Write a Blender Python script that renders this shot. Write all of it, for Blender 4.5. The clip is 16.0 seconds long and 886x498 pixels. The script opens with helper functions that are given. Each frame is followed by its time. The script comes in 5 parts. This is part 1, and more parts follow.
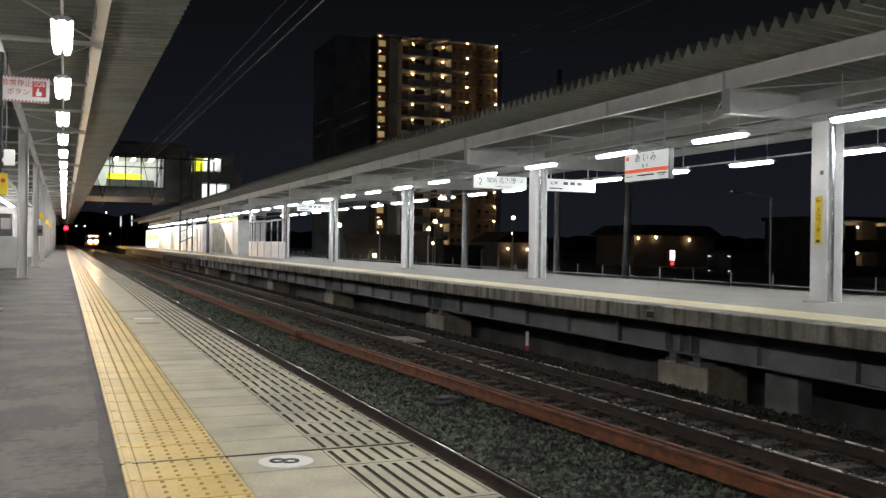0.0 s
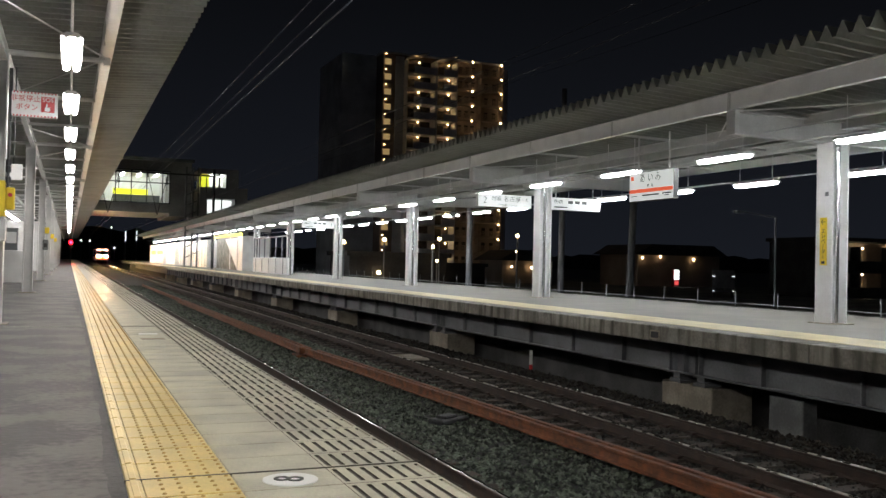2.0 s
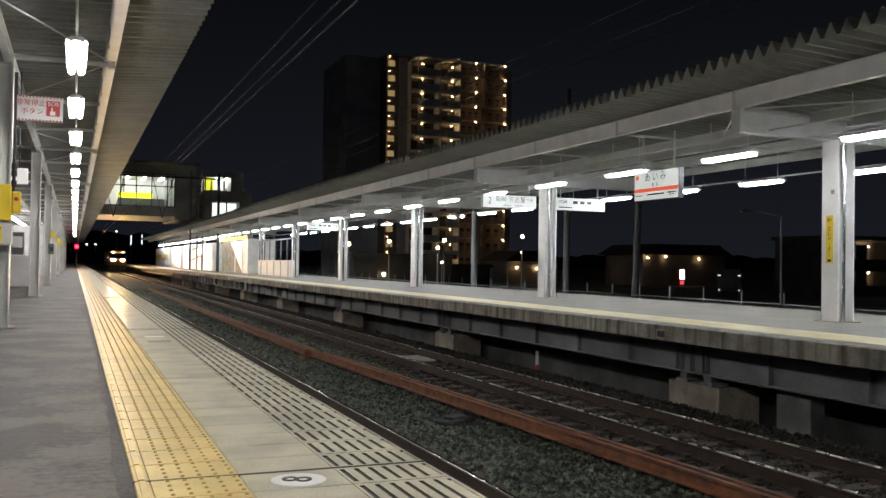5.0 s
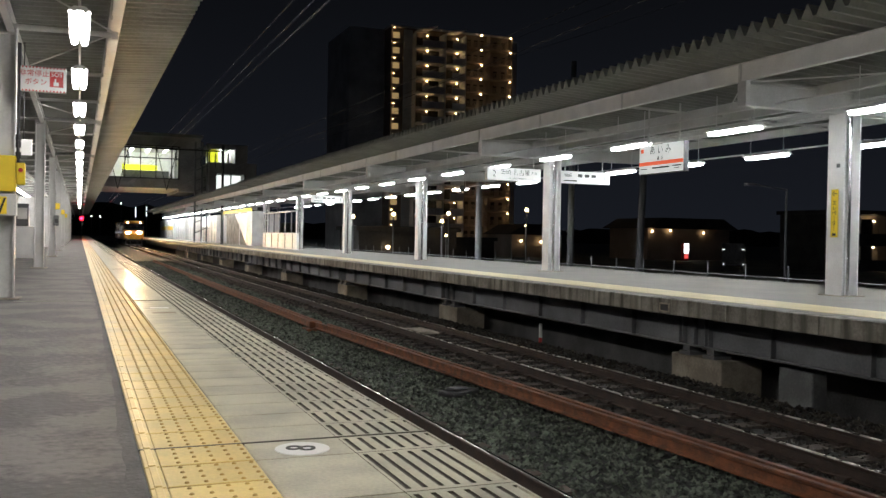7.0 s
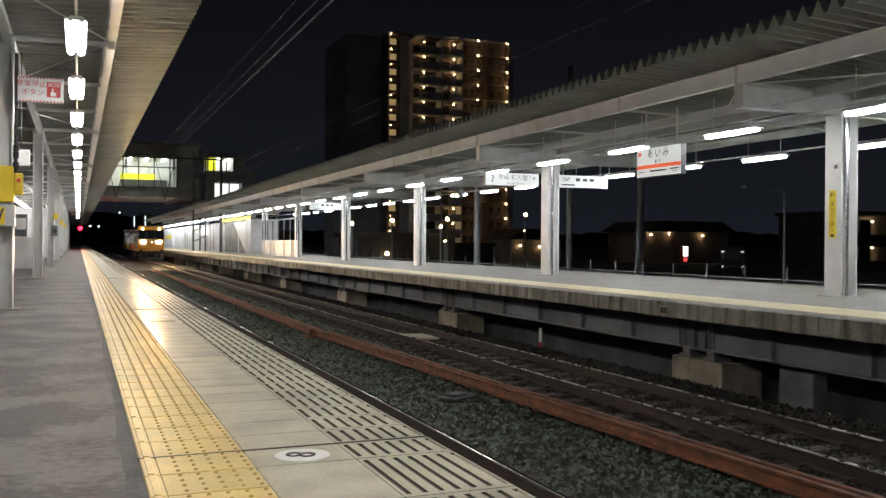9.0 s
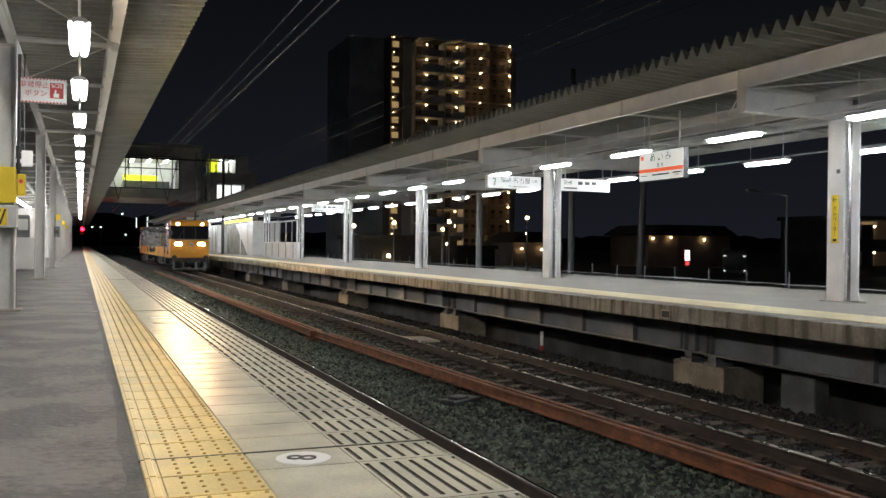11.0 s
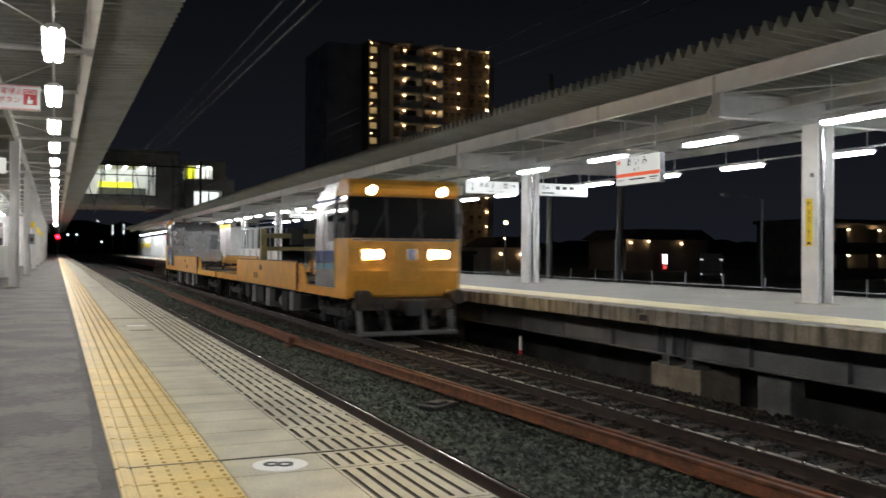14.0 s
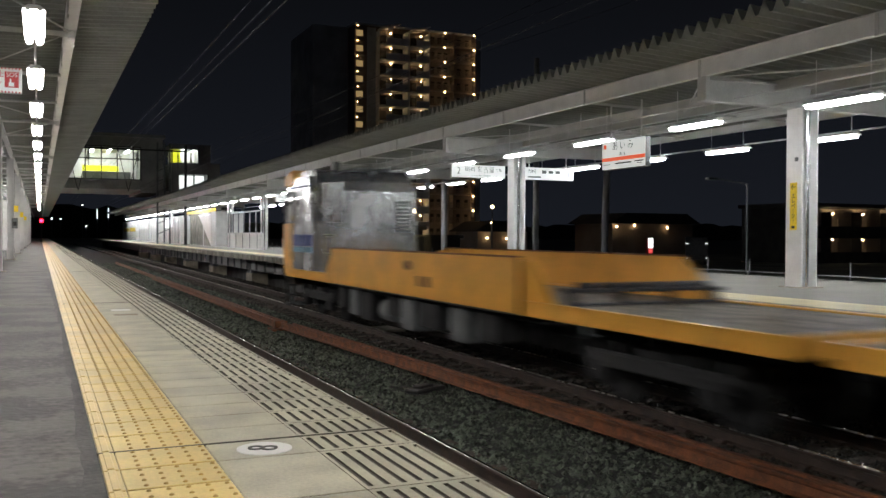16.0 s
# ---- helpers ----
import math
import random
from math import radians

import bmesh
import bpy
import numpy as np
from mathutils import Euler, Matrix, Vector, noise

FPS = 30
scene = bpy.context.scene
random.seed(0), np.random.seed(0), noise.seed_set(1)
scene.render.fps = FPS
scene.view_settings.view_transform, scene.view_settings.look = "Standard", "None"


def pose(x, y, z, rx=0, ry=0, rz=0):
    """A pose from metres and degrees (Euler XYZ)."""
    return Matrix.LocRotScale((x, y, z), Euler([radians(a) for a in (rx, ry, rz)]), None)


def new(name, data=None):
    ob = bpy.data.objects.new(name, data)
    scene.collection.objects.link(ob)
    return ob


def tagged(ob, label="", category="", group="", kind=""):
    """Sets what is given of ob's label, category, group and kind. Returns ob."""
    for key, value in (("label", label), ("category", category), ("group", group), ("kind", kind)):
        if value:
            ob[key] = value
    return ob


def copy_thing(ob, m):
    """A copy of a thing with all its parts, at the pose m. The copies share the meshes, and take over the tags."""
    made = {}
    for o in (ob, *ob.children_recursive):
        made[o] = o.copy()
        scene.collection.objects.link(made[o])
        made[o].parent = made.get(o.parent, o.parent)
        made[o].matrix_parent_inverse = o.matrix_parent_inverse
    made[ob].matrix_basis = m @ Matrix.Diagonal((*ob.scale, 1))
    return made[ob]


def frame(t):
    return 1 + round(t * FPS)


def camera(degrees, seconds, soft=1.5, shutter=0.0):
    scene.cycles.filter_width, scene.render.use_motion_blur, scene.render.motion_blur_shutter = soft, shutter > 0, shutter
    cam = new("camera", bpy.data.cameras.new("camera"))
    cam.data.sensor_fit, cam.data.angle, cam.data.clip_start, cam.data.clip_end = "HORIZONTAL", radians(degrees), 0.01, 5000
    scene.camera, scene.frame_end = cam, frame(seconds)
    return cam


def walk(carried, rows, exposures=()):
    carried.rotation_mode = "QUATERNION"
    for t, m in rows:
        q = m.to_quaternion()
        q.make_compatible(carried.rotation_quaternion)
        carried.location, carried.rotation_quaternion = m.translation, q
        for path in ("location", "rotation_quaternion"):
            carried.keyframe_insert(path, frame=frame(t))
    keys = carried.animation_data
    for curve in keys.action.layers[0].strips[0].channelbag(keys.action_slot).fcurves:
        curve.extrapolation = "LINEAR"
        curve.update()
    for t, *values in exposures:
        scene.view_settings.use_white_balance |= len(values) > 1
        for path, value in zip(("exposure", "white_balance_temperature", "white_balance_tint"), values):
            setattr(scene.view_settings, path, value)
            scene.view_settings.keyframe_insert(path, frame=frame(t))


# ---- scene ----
cam = camera(52.16, 16.0, soft=1.5, shutter=0.8)
PATH = [
    (0.0, pose(0.019, 0.010, 1.018, 89.790, -0.754, -22.711)),
    (0.5, pose(0.016, 0.005, 1.022, 90.001, -1.047, -22.738)),
    (1.0, pose(0.011, 0.007, 1.023, 90.699, -1.026, -22.574)),
    (1.5, pose(-0.000, -0.014, 1.029, 91.174, -1.024, -22.454)),
    (2.0, pose(0.003, 0.002, 1.025, 90.899, -1.266, -22.463)),
    (2.5, pose(0.004, -0.014, 1.026, 91.325, -1.506, -22.875)),
    (3.0, pose(0.004, -0.012, 1.027, 91.690, -1.268, -22.707)),
    (3.5, pose(-0.000, -0.007, 1.015, 92.019, -1.030, -22.621)),
    (4.0, pose(-0.006, 0.002, 1.022, 91.668, -0.747, -22.287)),
    (6.5, pose(0.003, 0.010, 1.001, 89.731, -1.070, -21.988)),
    (7.0, pose(0.000, 0.000, 1.006, 89.279, -1.036, -21.878)),
    (7.5, pose(-0.004, 0.000, 1.006, 89.754, -0.863, -21.986)),
    (8.0, pose(0.002, 0.010, 1.001, 89.736, -0.781, -21.943)),
    (8.5, pose(0.006, 0.016, 0.997, 89.631, -0.576, -21.841)),
    (9.0, pose(0.005, -0.003, 1.001, 89.644, -0.368, -21.942)),
    (11.5, pose(0.005, 0.007, 1.004, 89.908, -0.704, -21.781)),
    (12.0, pose(0.008, 0.012, 1.003, 90.105, -0.608, -21.666)),
    (12.5, pose(0.006, 0.008, 1.004, 90.353, -0.620, -21.812)),
    (13.0, pose(0.004, -0.002, 1.007, 90.394, -0.606, -21.951)),
    (13.5, pose(0.007, 0.008, 1.002, 90.457, -0.529, -22.041)),
    (14.0, pose(0.015, -0.010, 1.002, 90.164, -0.299, -23.160)),
    (14.5, pose(0.032, -0.030, 1.003, 89.288, -0.282, -24.759)),
    (15.0, pose(0.029, -0.020, 1.003, 89.144, -0.342, -24.484)),
    (15.5, pose(0.013, -0.037, 1.008, 89.317, -0.600, -24.227)),
    (16.0, pose(0.027, -0.010, 1.000, 89.162, -0.281, -24.009)),
]
walk(cam, PATH)

# ---- world and light ----
world = bpy.data.worlds.new("night_sky")
scene.world = world
world.use_nodes = True
wn = world.node_tree
bg = wn.nodes["Background"]
bg.inputs[1].default_value = 0.0078
# town glow along the horizon, fading into the dark zenith
way = wn.nodes.new("ShaderNodeTexCoord")
up = wn.nodes.new("ShaderNodeSeparateXYZ")
wn.links.new(way.outputs["Generated"], up.inputs[0])
dome = wn.nodes.new("ShaderNodeValToRGB")
wn.links.new(up.outputs["Z"], dome.inputs[0])
dome.color_ramp.elements[0].position, dome.color_ramp.elements[0].color = 0.0, (1.15, 1.35, 1.9, 1)
dome.color_ramp.elements[1].position, dome.color_ramp.elements[1].color = 0.30, (0.40, 0.44, 0.56, 1)
wn.links.new(dome.outputs[0], bg.inputs[0])
scene.view_settings.exposure = 0.0

BAY = 11.87          # spacing of the roof columns
LAMP = BAY / 3       # spacing of the fluorescent battens
RAIL_Z = -1.10       # top of the rails, the platform is at 0
EDGE = 1.684         # edge of the near platform
FAR_EDGE = 9.62      # edge of the far platform
NEAR_TRACK, FAR_TRACK = 3.184, 7.48
Y0, Y1 = -26.0, 215.0


def tube_light(name, x, y, z, w, l, power, color=(1.0, 0.955, 0.885)):
    d = bpy.data.lights.new(name, "AREA")
    d.shape, d.size, d.size_y, d.energy, d.color = "RECTANGLE", w, l, power, color
    ob = new(name, d)
    ob.matrix_world = pose(x, y, z)
    return ob


COOL = (0.91, 0.97, 1.04)
# light of the fluorescent battens, near ones singly, far ones a bay at a time
for k in range(-5, 8):
    tube_light("batten_light", -0.03, 11.9 + LAMP * k, 3.36, 0.22, 1.6, 26)
    tube_light("batten_light", 13.05, 15.78 - 2 * LAMP + LAMP * k, 3.30, 0.22, 1.5, 9, COOL)
    tube_light("batten_light", 16.5, 15.3 - 2 * 3.39 + 3.39 * k, 3.14, 0.22, 1.4, 7.5, COOL)
for k in range(9, 14):
    tube_light("batten_light", 13.05, 39.5 + 12 * k - 36, 3.30, 0.22, 10, 60, COOL)
for k in range(3, 9):
    tube_light("batten_light", -0.03, 31.7 + 12 * k - 24, 3.36, 0.22, 10, 80)
    tube_light("batten_light", 13.05, 39.5 + 12 * k - 36, 3.30, 0.22, 10, 34, COOL)
    tube_light("batten_light", 16.5, 39.5 + 12 * k - 36, 3.14, 0.22, 10, 26, COOL)


# ---- materials ----
def material(name, base, rough=0.6, metal=0.0, vary=0.25, scale=3.0, fine=40.0, bump=0.15, tint=None, island=0.0, obj=0.0, spec=0.5, ends=(0.54, 0.86)):
    m = bpy.data.materials.new(name)
    m.use_nodes = True
    nt = m.node_tree
    b = nt.nodes["Principled BSDF"]
    b.inputs["Roughness"].default_value, b.inputs["Metallic"].default_value = rough, metal
    b.inputs["Specular IOR Level"].default_value = spec
    co = nt.nodes.new("ShaderNodeTexCoord")
    big = nt.nodes.new("ShaderNodeTexNoise")
    big.inputs["Scale"].default_value, big.inputs["Detail"].default_value = scale, 6
    sm = nt.nodes.new("ShaderNodeTexNoise")
    sm.inputs["Scale"].default_value, sm.inputs["Detail"].default_value = fine, 3
    geo = nt.nodes.new("ShaderNodeNewGeometry")
    for n in (big, sm):
        nt.links.new(geo.outputs["Position"] if obj >= 0 else co.outputs["Object"], n.inputs["Vector"])
    mixv = nt.nodes.new("ShaderNodeMath")
    mixv.operation = "MULTIPLY_ADD"
    nt.links.new(sm.outputs["Fac"], mixv.inputs[0])
    mixv.inputs[1].default_value = 0.4
    nt.links.new(big.outputs["Fac"], mixv.inputs[2])
    val = mixv.outputs[0]
    for amount, src in ((island, "geo"), (abs(obj), "obj")):
        if amount:
            if src == "geo":
                o = geo.outputs["Random Per Island"]
            else:
                o = nt.nodes.new("ShaderNodeObjectInfo").outputs["Random"]
            a = nt.nodes.new("ShaderNodeMath")
            a.operation = "MULTIPLY_ADD"
            nt.links.new(o, a.inputs[0])
            a.inputs[1].default_value = amount
            nt.links.new(val, a.inputs[2])
            val = a.outputs[0]
    ramp = nt.nodes.new("ShaderNodeValToRGB")
    lo = tint or tuple(c * (1 - vary) for c in base)
    hi = tuple(min(1, c * (1 + vary)) for c in base)
    ramp.color_ramp.elements[0].position, ramp.color_ramp.elements[0].color = ends[0] + (island + abs(obj)) / 2, (*lo, 1)
    ramp.color_ramp.elements[1].position, ramp.color_ramp.elements[1].color = min(1.0, ends[1] + (island + abs(obj)) / 2), (*hi, 1)
    nt.links.new(val, ramp.inputs[0])
    nt.links.new(ramp.outputs[0], b.inputs["Base Color"])
    if bump:
        bp = nt.nodes.new("ShaderNodeBump")
        bp.inputs["Strength"].default_value, bp.inputs["Distance"].default_value = bump, 0.01
        nt.links.new(sm.outputs["Fac"], bp.inputs["Height"])
        nt.links.new(bp.outputs[0], b.inputs["Normal"])
    rr = nt.nodes.new("ShaderNodeMapRange")
    rr.inputs["To Min"].default_value, rr.inputs["To Max"].default_value = max(0.02, rough - 0.12), min(1, rough + 0.12)
    nt.links.new(big.outputs["Fac"], rr.inputs["Value"])
    nt.links.new(rr.outputs[0], b.inputs["Roughness"])
    return m


def streaked(name, base, dark, rough=0.8):
    """Concrete with rain streaks running down and blotches."""
    m = material(name, base, rough, vary=0.35, scale=1.6, fine=25, bump=0.3)
    nt = m.node_tree
    b = nt.nodes["Principled BSDF"]
    old = b.inputs["Base Color"].links[0].from_socket
    geo = nt.nodes.new("ShaderNodeNewGeometry")
    mp = nt.nodes.new("ShaderNodeMapping")
    mp.inputs["Scale"].default_value = (5.0, 5.0, 0.5)
    nt.links.new(geo.outputs["Position"], mp.inputs["Vector"])
    ns = nt.nodes.new("ShaderNodeTexNoise")
    ns.inputs["Scale"].default_value, ns.inputs["Detail"].default_value = 1.0, 5
    nt.links.new(mp.outputs[0], ns.inputs["Vector"])
    rp = nt.nodes.new("ShaderNodeValToRGB")
    rp.color_ramp.elements[0].position, rp.color_ramp.elements[1].position = 0.47, 0.66
    nt.links.new(ns.outputs["Fac"], rp.inputs[0])
    mx = nt.nodes.new("ShaderNodeMix")
    mx.data_type = "RGBA"
    nt.links.new(rp.outputs[0], mx.inputs["Factor"])
    nt.links.new(old, mx.inputs["A"])
    mx.inputs["B"].default_value = (*dark, 1)
    nt.links.new(mx.outputs["Result"], b.inputs["Base Color"])
    return m


def glow(name, color, strength):
    m = bpy.data.materials.new(name)
    m.use_nodes = True
    b = m.node_tree.nodes["Principled BSDF"]
    b.inputs["Base Color"].default_value = (*[min(0.8, c) for c in color], 1)
    b.inputs["Emission Color"].default_value = (*color, 1)
    b.inputs["Emission Strength"].default_value = strength
    return m


ASPHALT = material("worn_asphalt", (0.064, 0.058, 0.052), 0.72, vary=0.6, scale=1.5, fine=18, bump=0.6, ends=(0.62, 0.78))
ASPHALT_PATCH = material("dark_asphalt_patch", (0.053, 0.050, 0.046), 0.8, vary=0.5, scale=3, fine=30, bump=0.5)
SLAB = material("platform_slab", (0.46, 0.435, 0.335), 0.37, vary=0.26, scale=2.6, fine=60, bump=0.12, obj=0.12)
YELLOW_TILE = material("tactile_yellow", (0.66, 0.505, 0.20), 0.36, vary=0.16, scale=2.5, fine=50, bump=0.1, obj=0.12)
YELLOW_FAR = material("tactile_yellow_far", (0.64, 0.54, 0.29), 0.5, vary=0.12, scale=2.0, fine=30)
DOT_DIRT = material("tactile_dot_grime", (0.40, 0.26, 0.08), 0.6, vary=0.25, scale=4)
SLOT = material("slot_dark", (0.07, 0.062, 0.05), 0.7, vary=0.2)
CONCRETE = material("weathered_concrete", (0.265, 0.262, 0.225), 0.75, vary=0.45, scale=1.6, fine=25, bump=0.3)
EDGE_CONCRETE = streaked("rain_streaked_concrete", (0.29, 0.275, 0.235), (0.10, 0.095, 0.075))
FLOOR_FAR = material("pale_platform_concrete", (0.205, 0.19, 0.16), 0.65, vary=0.16, scale=0.8, fine=14, bump=0.1)
POLE = material("dark_pole_paint", (0.05, 0.05, 0.053), 0.6, vary=0.2)
CONCRETE_PALE = material("pale_concrete", (0.31, 0.275, 0.22), 0.85, vary=0.3, scale=2.0, fine=25, bump=0.3)
# low base colour carries the shade under the platforms
CONCRETE_DARK = material("shade_dark_concrete", (0.07, 0.07, 0.07), 0.85, vary=0.4, scale=1.2, fine=25, bump=0.3)
RUST = material("rusty_steel", (0.14, 0.048, 0.017), 0.7, 0.0, vary=0.45, scale=6, fine=60, bump=0.35)
RAILSIDE = material("brown_rail_steel", (0.034, 0.020, 0.014), 0.75, 0.0, vary=0.4, scale=6, fine=60, bump=0.3)
WIRE = material("dull_wire", (0.06, 0.06, 0.062), 0.75, vary=0.2)
WIRE_NEAR = material("galvanised_wire", (0.13, 0.13, 0.13), 0.5, vary=0.2)
# near-black base puts the shade of unlit walls into the colour
SHADE_WALL = material("shade_dark_wall", (0.035, 0.033, 0.030), 0.85, vary=0.4, scale=0.6, fine=5)
PIER_GREY = material("grey_pier_concrete", (0.15, 0.155, 0.155), 0.85, vary=0.3, scale=2.0, fine=25, bump=0.3)
BUFFER = material("grimy_buffer_steel", (0.05, 0.035, 0.025), 0.6, vary=0.3, scale=5)
RAILTOP_FAR = material("dull_rail_head", (0.075, 0.055, 0.042), 0.48, 0.9, vary=0.25, scale=8, fine=90, bump=0.0)
RAILTOP_DIM = material("part_polished_rail_head", (0.6, 0.56, 0.5), 0.28, 1.0, vary=0.1, scale=8, fine=90, bump=0.0)
RAILTOP = material("polished_rail_head", (0.80, 0.77, 0.73), 0.2, 1.0, vary=0.05, scale=8, fine=90, bump=0.0)
STONE = material("ballast_stone", (0.076, 0.089, 0.068), 0.9, vary=0.75, scale=9, fine=60, bump=0.3, island=0.3)
# darker copy of STONE for the far track: rust tone plus painted shade
STONE_RUSTY_SHADE = material("rusty_shaded_ballast", (0.038, 0.032, 0.026), 0.92, vary=0.7, scale=9, fine=60, bump=0.3, island=0.3)
BED = material("ballast_bed", (0.03, 0.03, 0.027), 0.9, vary=0.6, scale=14, fine=50, bump=0.8)
SLEEPER = material("sleeper_concrete", (0.058, 0.045, 0.035), 0.9, vary=0.35, scale=4, fine=40, bump=0.3, obj=0.1)
GALV = material("galvanised_roof_sheet", (0.25, 0.255, 0.24), 0.5, 0.2, vary=0.16, scale=1.2, fine=20, bump=0.05)
PAINT = material("light_grey_paint", (0.58, 0.58, 0.57), 0.45, vary=0.12, scale=1.5, fine=30, bump=0.05)
WHITE = material("white_paint", (0.80, 0.80, 0.79), 0.42, vary=0.07, scale=2, fine=30, bump=0.04)
GIRDER = material("grey_girder_paint", (0.15, 0.157, 0.165), 0.55, vary=0.25, scale=1.2, fine=25, bump=0.1)
DARKMETAL = material("dark_metal", (0.045, 0.045, 0.048), 0.5, 0.4, vary=0.3, scale=5)
CHROME = material("stainless_pipe", (0.72, 0.72, 0.72), 0.18, 1.0, vary=0.08, scale=4)
SIGNWHITE = material("sign_white", (0.82, 0.82, 0.82), 0.35, vary=0.03, scale=2, bump=0.0)
SIGNGLOW = glow("lit_sign_white", (0.93, 1.0, 0.97), 0.5)
INK = material("sign_ink", (0.02, 0.02, 0.022), 0.5, vary=0.1, bump=0)
RED = material("sign_red", (0.55, 0.03, 0.035), 0.45, vary=0.1, bump=0)
ORANGE_BAND = glow("lit_orange_band", (0.95, 0.14, 0.06), 0.55)
SIGNYELLOW = material("sign_yellow", (0.85, 0.62, 0.03), 0.45, vary=0.06, bump=0)
TUBE = glow("fluorescent_tube", (1.0, 0.965, 0.94), 54.0)
TUBE_FAR = glow("fluorescent_tube_far", (0.93, 0.97, 1.0), 52.0)
CEILING_STRIP = glow("concourse_strip_light", (0.95, 1.0, 0.96), 13.0)
FITTING = material("batten_housing", (0.75, 0.75, 0.75), 0.5, vary=0.05)
WARM = glow("warm_bulkhead_lamp", (1.0, 0.66, 0.30), 22.0)
WARM_DIM = glow("warm_wall_lamp", (1.0, 0.70, 0.36), 15.0)
BALCONY_LAMP = glow("balcony_tube_lamp", (1.0, 0.74, 0.42), 26.0)
WARMWIN = glow("warm_lit_pane", (1.0, 0.68, 0.30), 0.27)
COOLWIN = glow("bright_lit_room", (0.93, 1.0, 0.96), 1.1)
YELLOWLIT = glow("lit_yellow_board", (0.9, 0.95, 0.05), 0.9)
REDLIGHT = glow("red_signal_lens", (1.0, 0.0008, 0.003), 220.0)
TOWER = material("tower_render", (0.26, 0.21, 0.175), 0.85, vary=0.2, scale=0.3, fine=4)
TOWERDARK = material("tower_flank_tile", (0.62, 0.62, 0.63), 0.85, vary=0.2, scale=0.3, fine=4)
BUILDING = material("grey_cladding", (0.30, 0.295, 0.29), 0.7, vary=0.2, scale=0.6, fine=6)
WOODS = material("dark_woods", (0.03, 0.035, 0.025), 0.95, vary=0.5, scale=0.05, fine=0.6)
GROUND = material("dark_ground", (0.075, 0.08, 0.06), 0.95, vary=0.6, scale=0.25, fine=6, bump=0.4)
LEAF = material("grass_leaf", (0.06, 0.09, 0.035), 0.8, vary=0.5, scale=3, fine=20)
T_ORANGE = material("train_orange_paint", (0.78, 0.385, 0.055), 0.38, vary=0.16, scale=1.4, fine=14, bump=0.06, obj=-0.001)
T_RUSTY = material("train_worn_patch", (0.20, 0.075, 0.025), 0.65, vary=0.4, scale=5, fine=25)
T_SILVER = material("train_stainless", (0.68, 0.69, 0.71), 0.24, 0.75, vary=0.1, scale=1.2, fine=8, obj=-0.001)
# darker copy of the stainless; the rear wall's shade is in its colour
T_REAR = material("train_shade_stainless", (0.36, 0.36, 0.36), 0.25, 0.9, vary=0.2, scale=1.5, fine=8, obj=-0.001)
T_BLUE = material("train_blue_band", (0.025, 0.06, 0.24), 0.4, vary=0.12)
T_TEAL = material("train_teal_band", (0.10, 0.30, 0.42), 0.4, vary=0.12)
T_GREY = material("train_underframe_grey", (0.017, 0.017, 0.018), 0.85, vary=0.4, scale=3, fine=20, obj=-0.001)
T_BOX = material("train_equipment_box", (0.15, 0.158, 0.16), 0.6, vary=0.2, scale=3, obj=-0.001)
T_DECK = material("train_deck_plate", (0.27, 0.235, 0.185), 0.75, vary=0.4, scale=3, fine=25, bump=0.2, obj=-0.001)
T_OLIVE = material("crane_olive_yellow", (0.20, 0.165, 0.07), 0.6, vary=0.25, scale=3, obj=-0.001)
HEADLAMP = glow("headlamp_lens", (1.0, 0.66, 0.30), 75.0)
BEAM = glow("headlamp_filament", (1.0, 0.62, 0.27), 230000.0)
GLASS = bpy.data.materials.new("dark_cab_glass")
GLASS.use_nodes = True
_b = GLASS.node_tree.nodes["Principled BSDF"]
_b.inputs["Base Color"].default_value = (0.015, 0.017, 0.02, 1)
_b.inputs["Roughness"].default_value = 0.04


# ---- building helpers ----
def box(bm, x0, x1, y0, y1, z0, z1, bevel=0.0):
    r = bmesh.ops.create_cube(bm, size=1.0)
    for v in r["verts"]:
        v.co = Vector(((x0 + x1) / 2 + v.co.x * (x1 - x0), (y0 + y1) / 2 + v.co.y * (y1 - y0), (z0 + z1) / 2 + v.co.z * (z1 - z0)))
    if bevel:
        es = {e for v in r["verts"] for e in v.link_edges}
        bmesh.ops.bevel(bm, geom=list(es), offset=bevel, segments=1, affect="EDGES")
    return bm


def rod(bm, a, b, r, seg=10, r2=None):
    a, b = Vector(a), Vector(b)
    d = b - a
    m = Matrix.Translation((a + b) / 2) @ d.to_track_quat("Z", "Y").to_matrix().to_4x4()
    bmesh.ops.create_cone(bm, cap_ends=True, segments=seg, radius1=r, radius2=r if r2 is None else r2, depth=d.length, matrix=m)
    return bm


def prism(bm, outline, axis, a, b):
    """An outline in the plane across axis ('x': (y, z), 'y': (x, z)), drawn out from a to b."""
    def at(p, s):
        return (s, p[0], p[1]) if axis == "x" else (p[0], s, p[1])
    va = [bm.verts.new(at(p, a)) for p in outline]
    vb = [bm.verts.new(at(p, b)) for p in outline]
    n = len(outline)
    bm.faces.new(va)
    bm.faces.new(list(reversed(vb)))
    for i in range(n):
        bm.faces.new((va[i], vb[i], vb[(i + 1) % n], va[(i + 1) % n]))
    bmesh.ops.recalc_face_normals(bm, faces=bm.faces)
    return bm


def meshed(name, bm, mat, smooth=False):
    me = bpy.data.meshes.new(name)
    bm.to_mesh(me)
    bm.free()
    for m in mat if isinstance(mat, (list, tuple)) else [mat]:
        me.materials.append(m)
    if smooth:
        me.polygons.foreach_set("use_smooth", [True] * len(me.polygons))
    return me


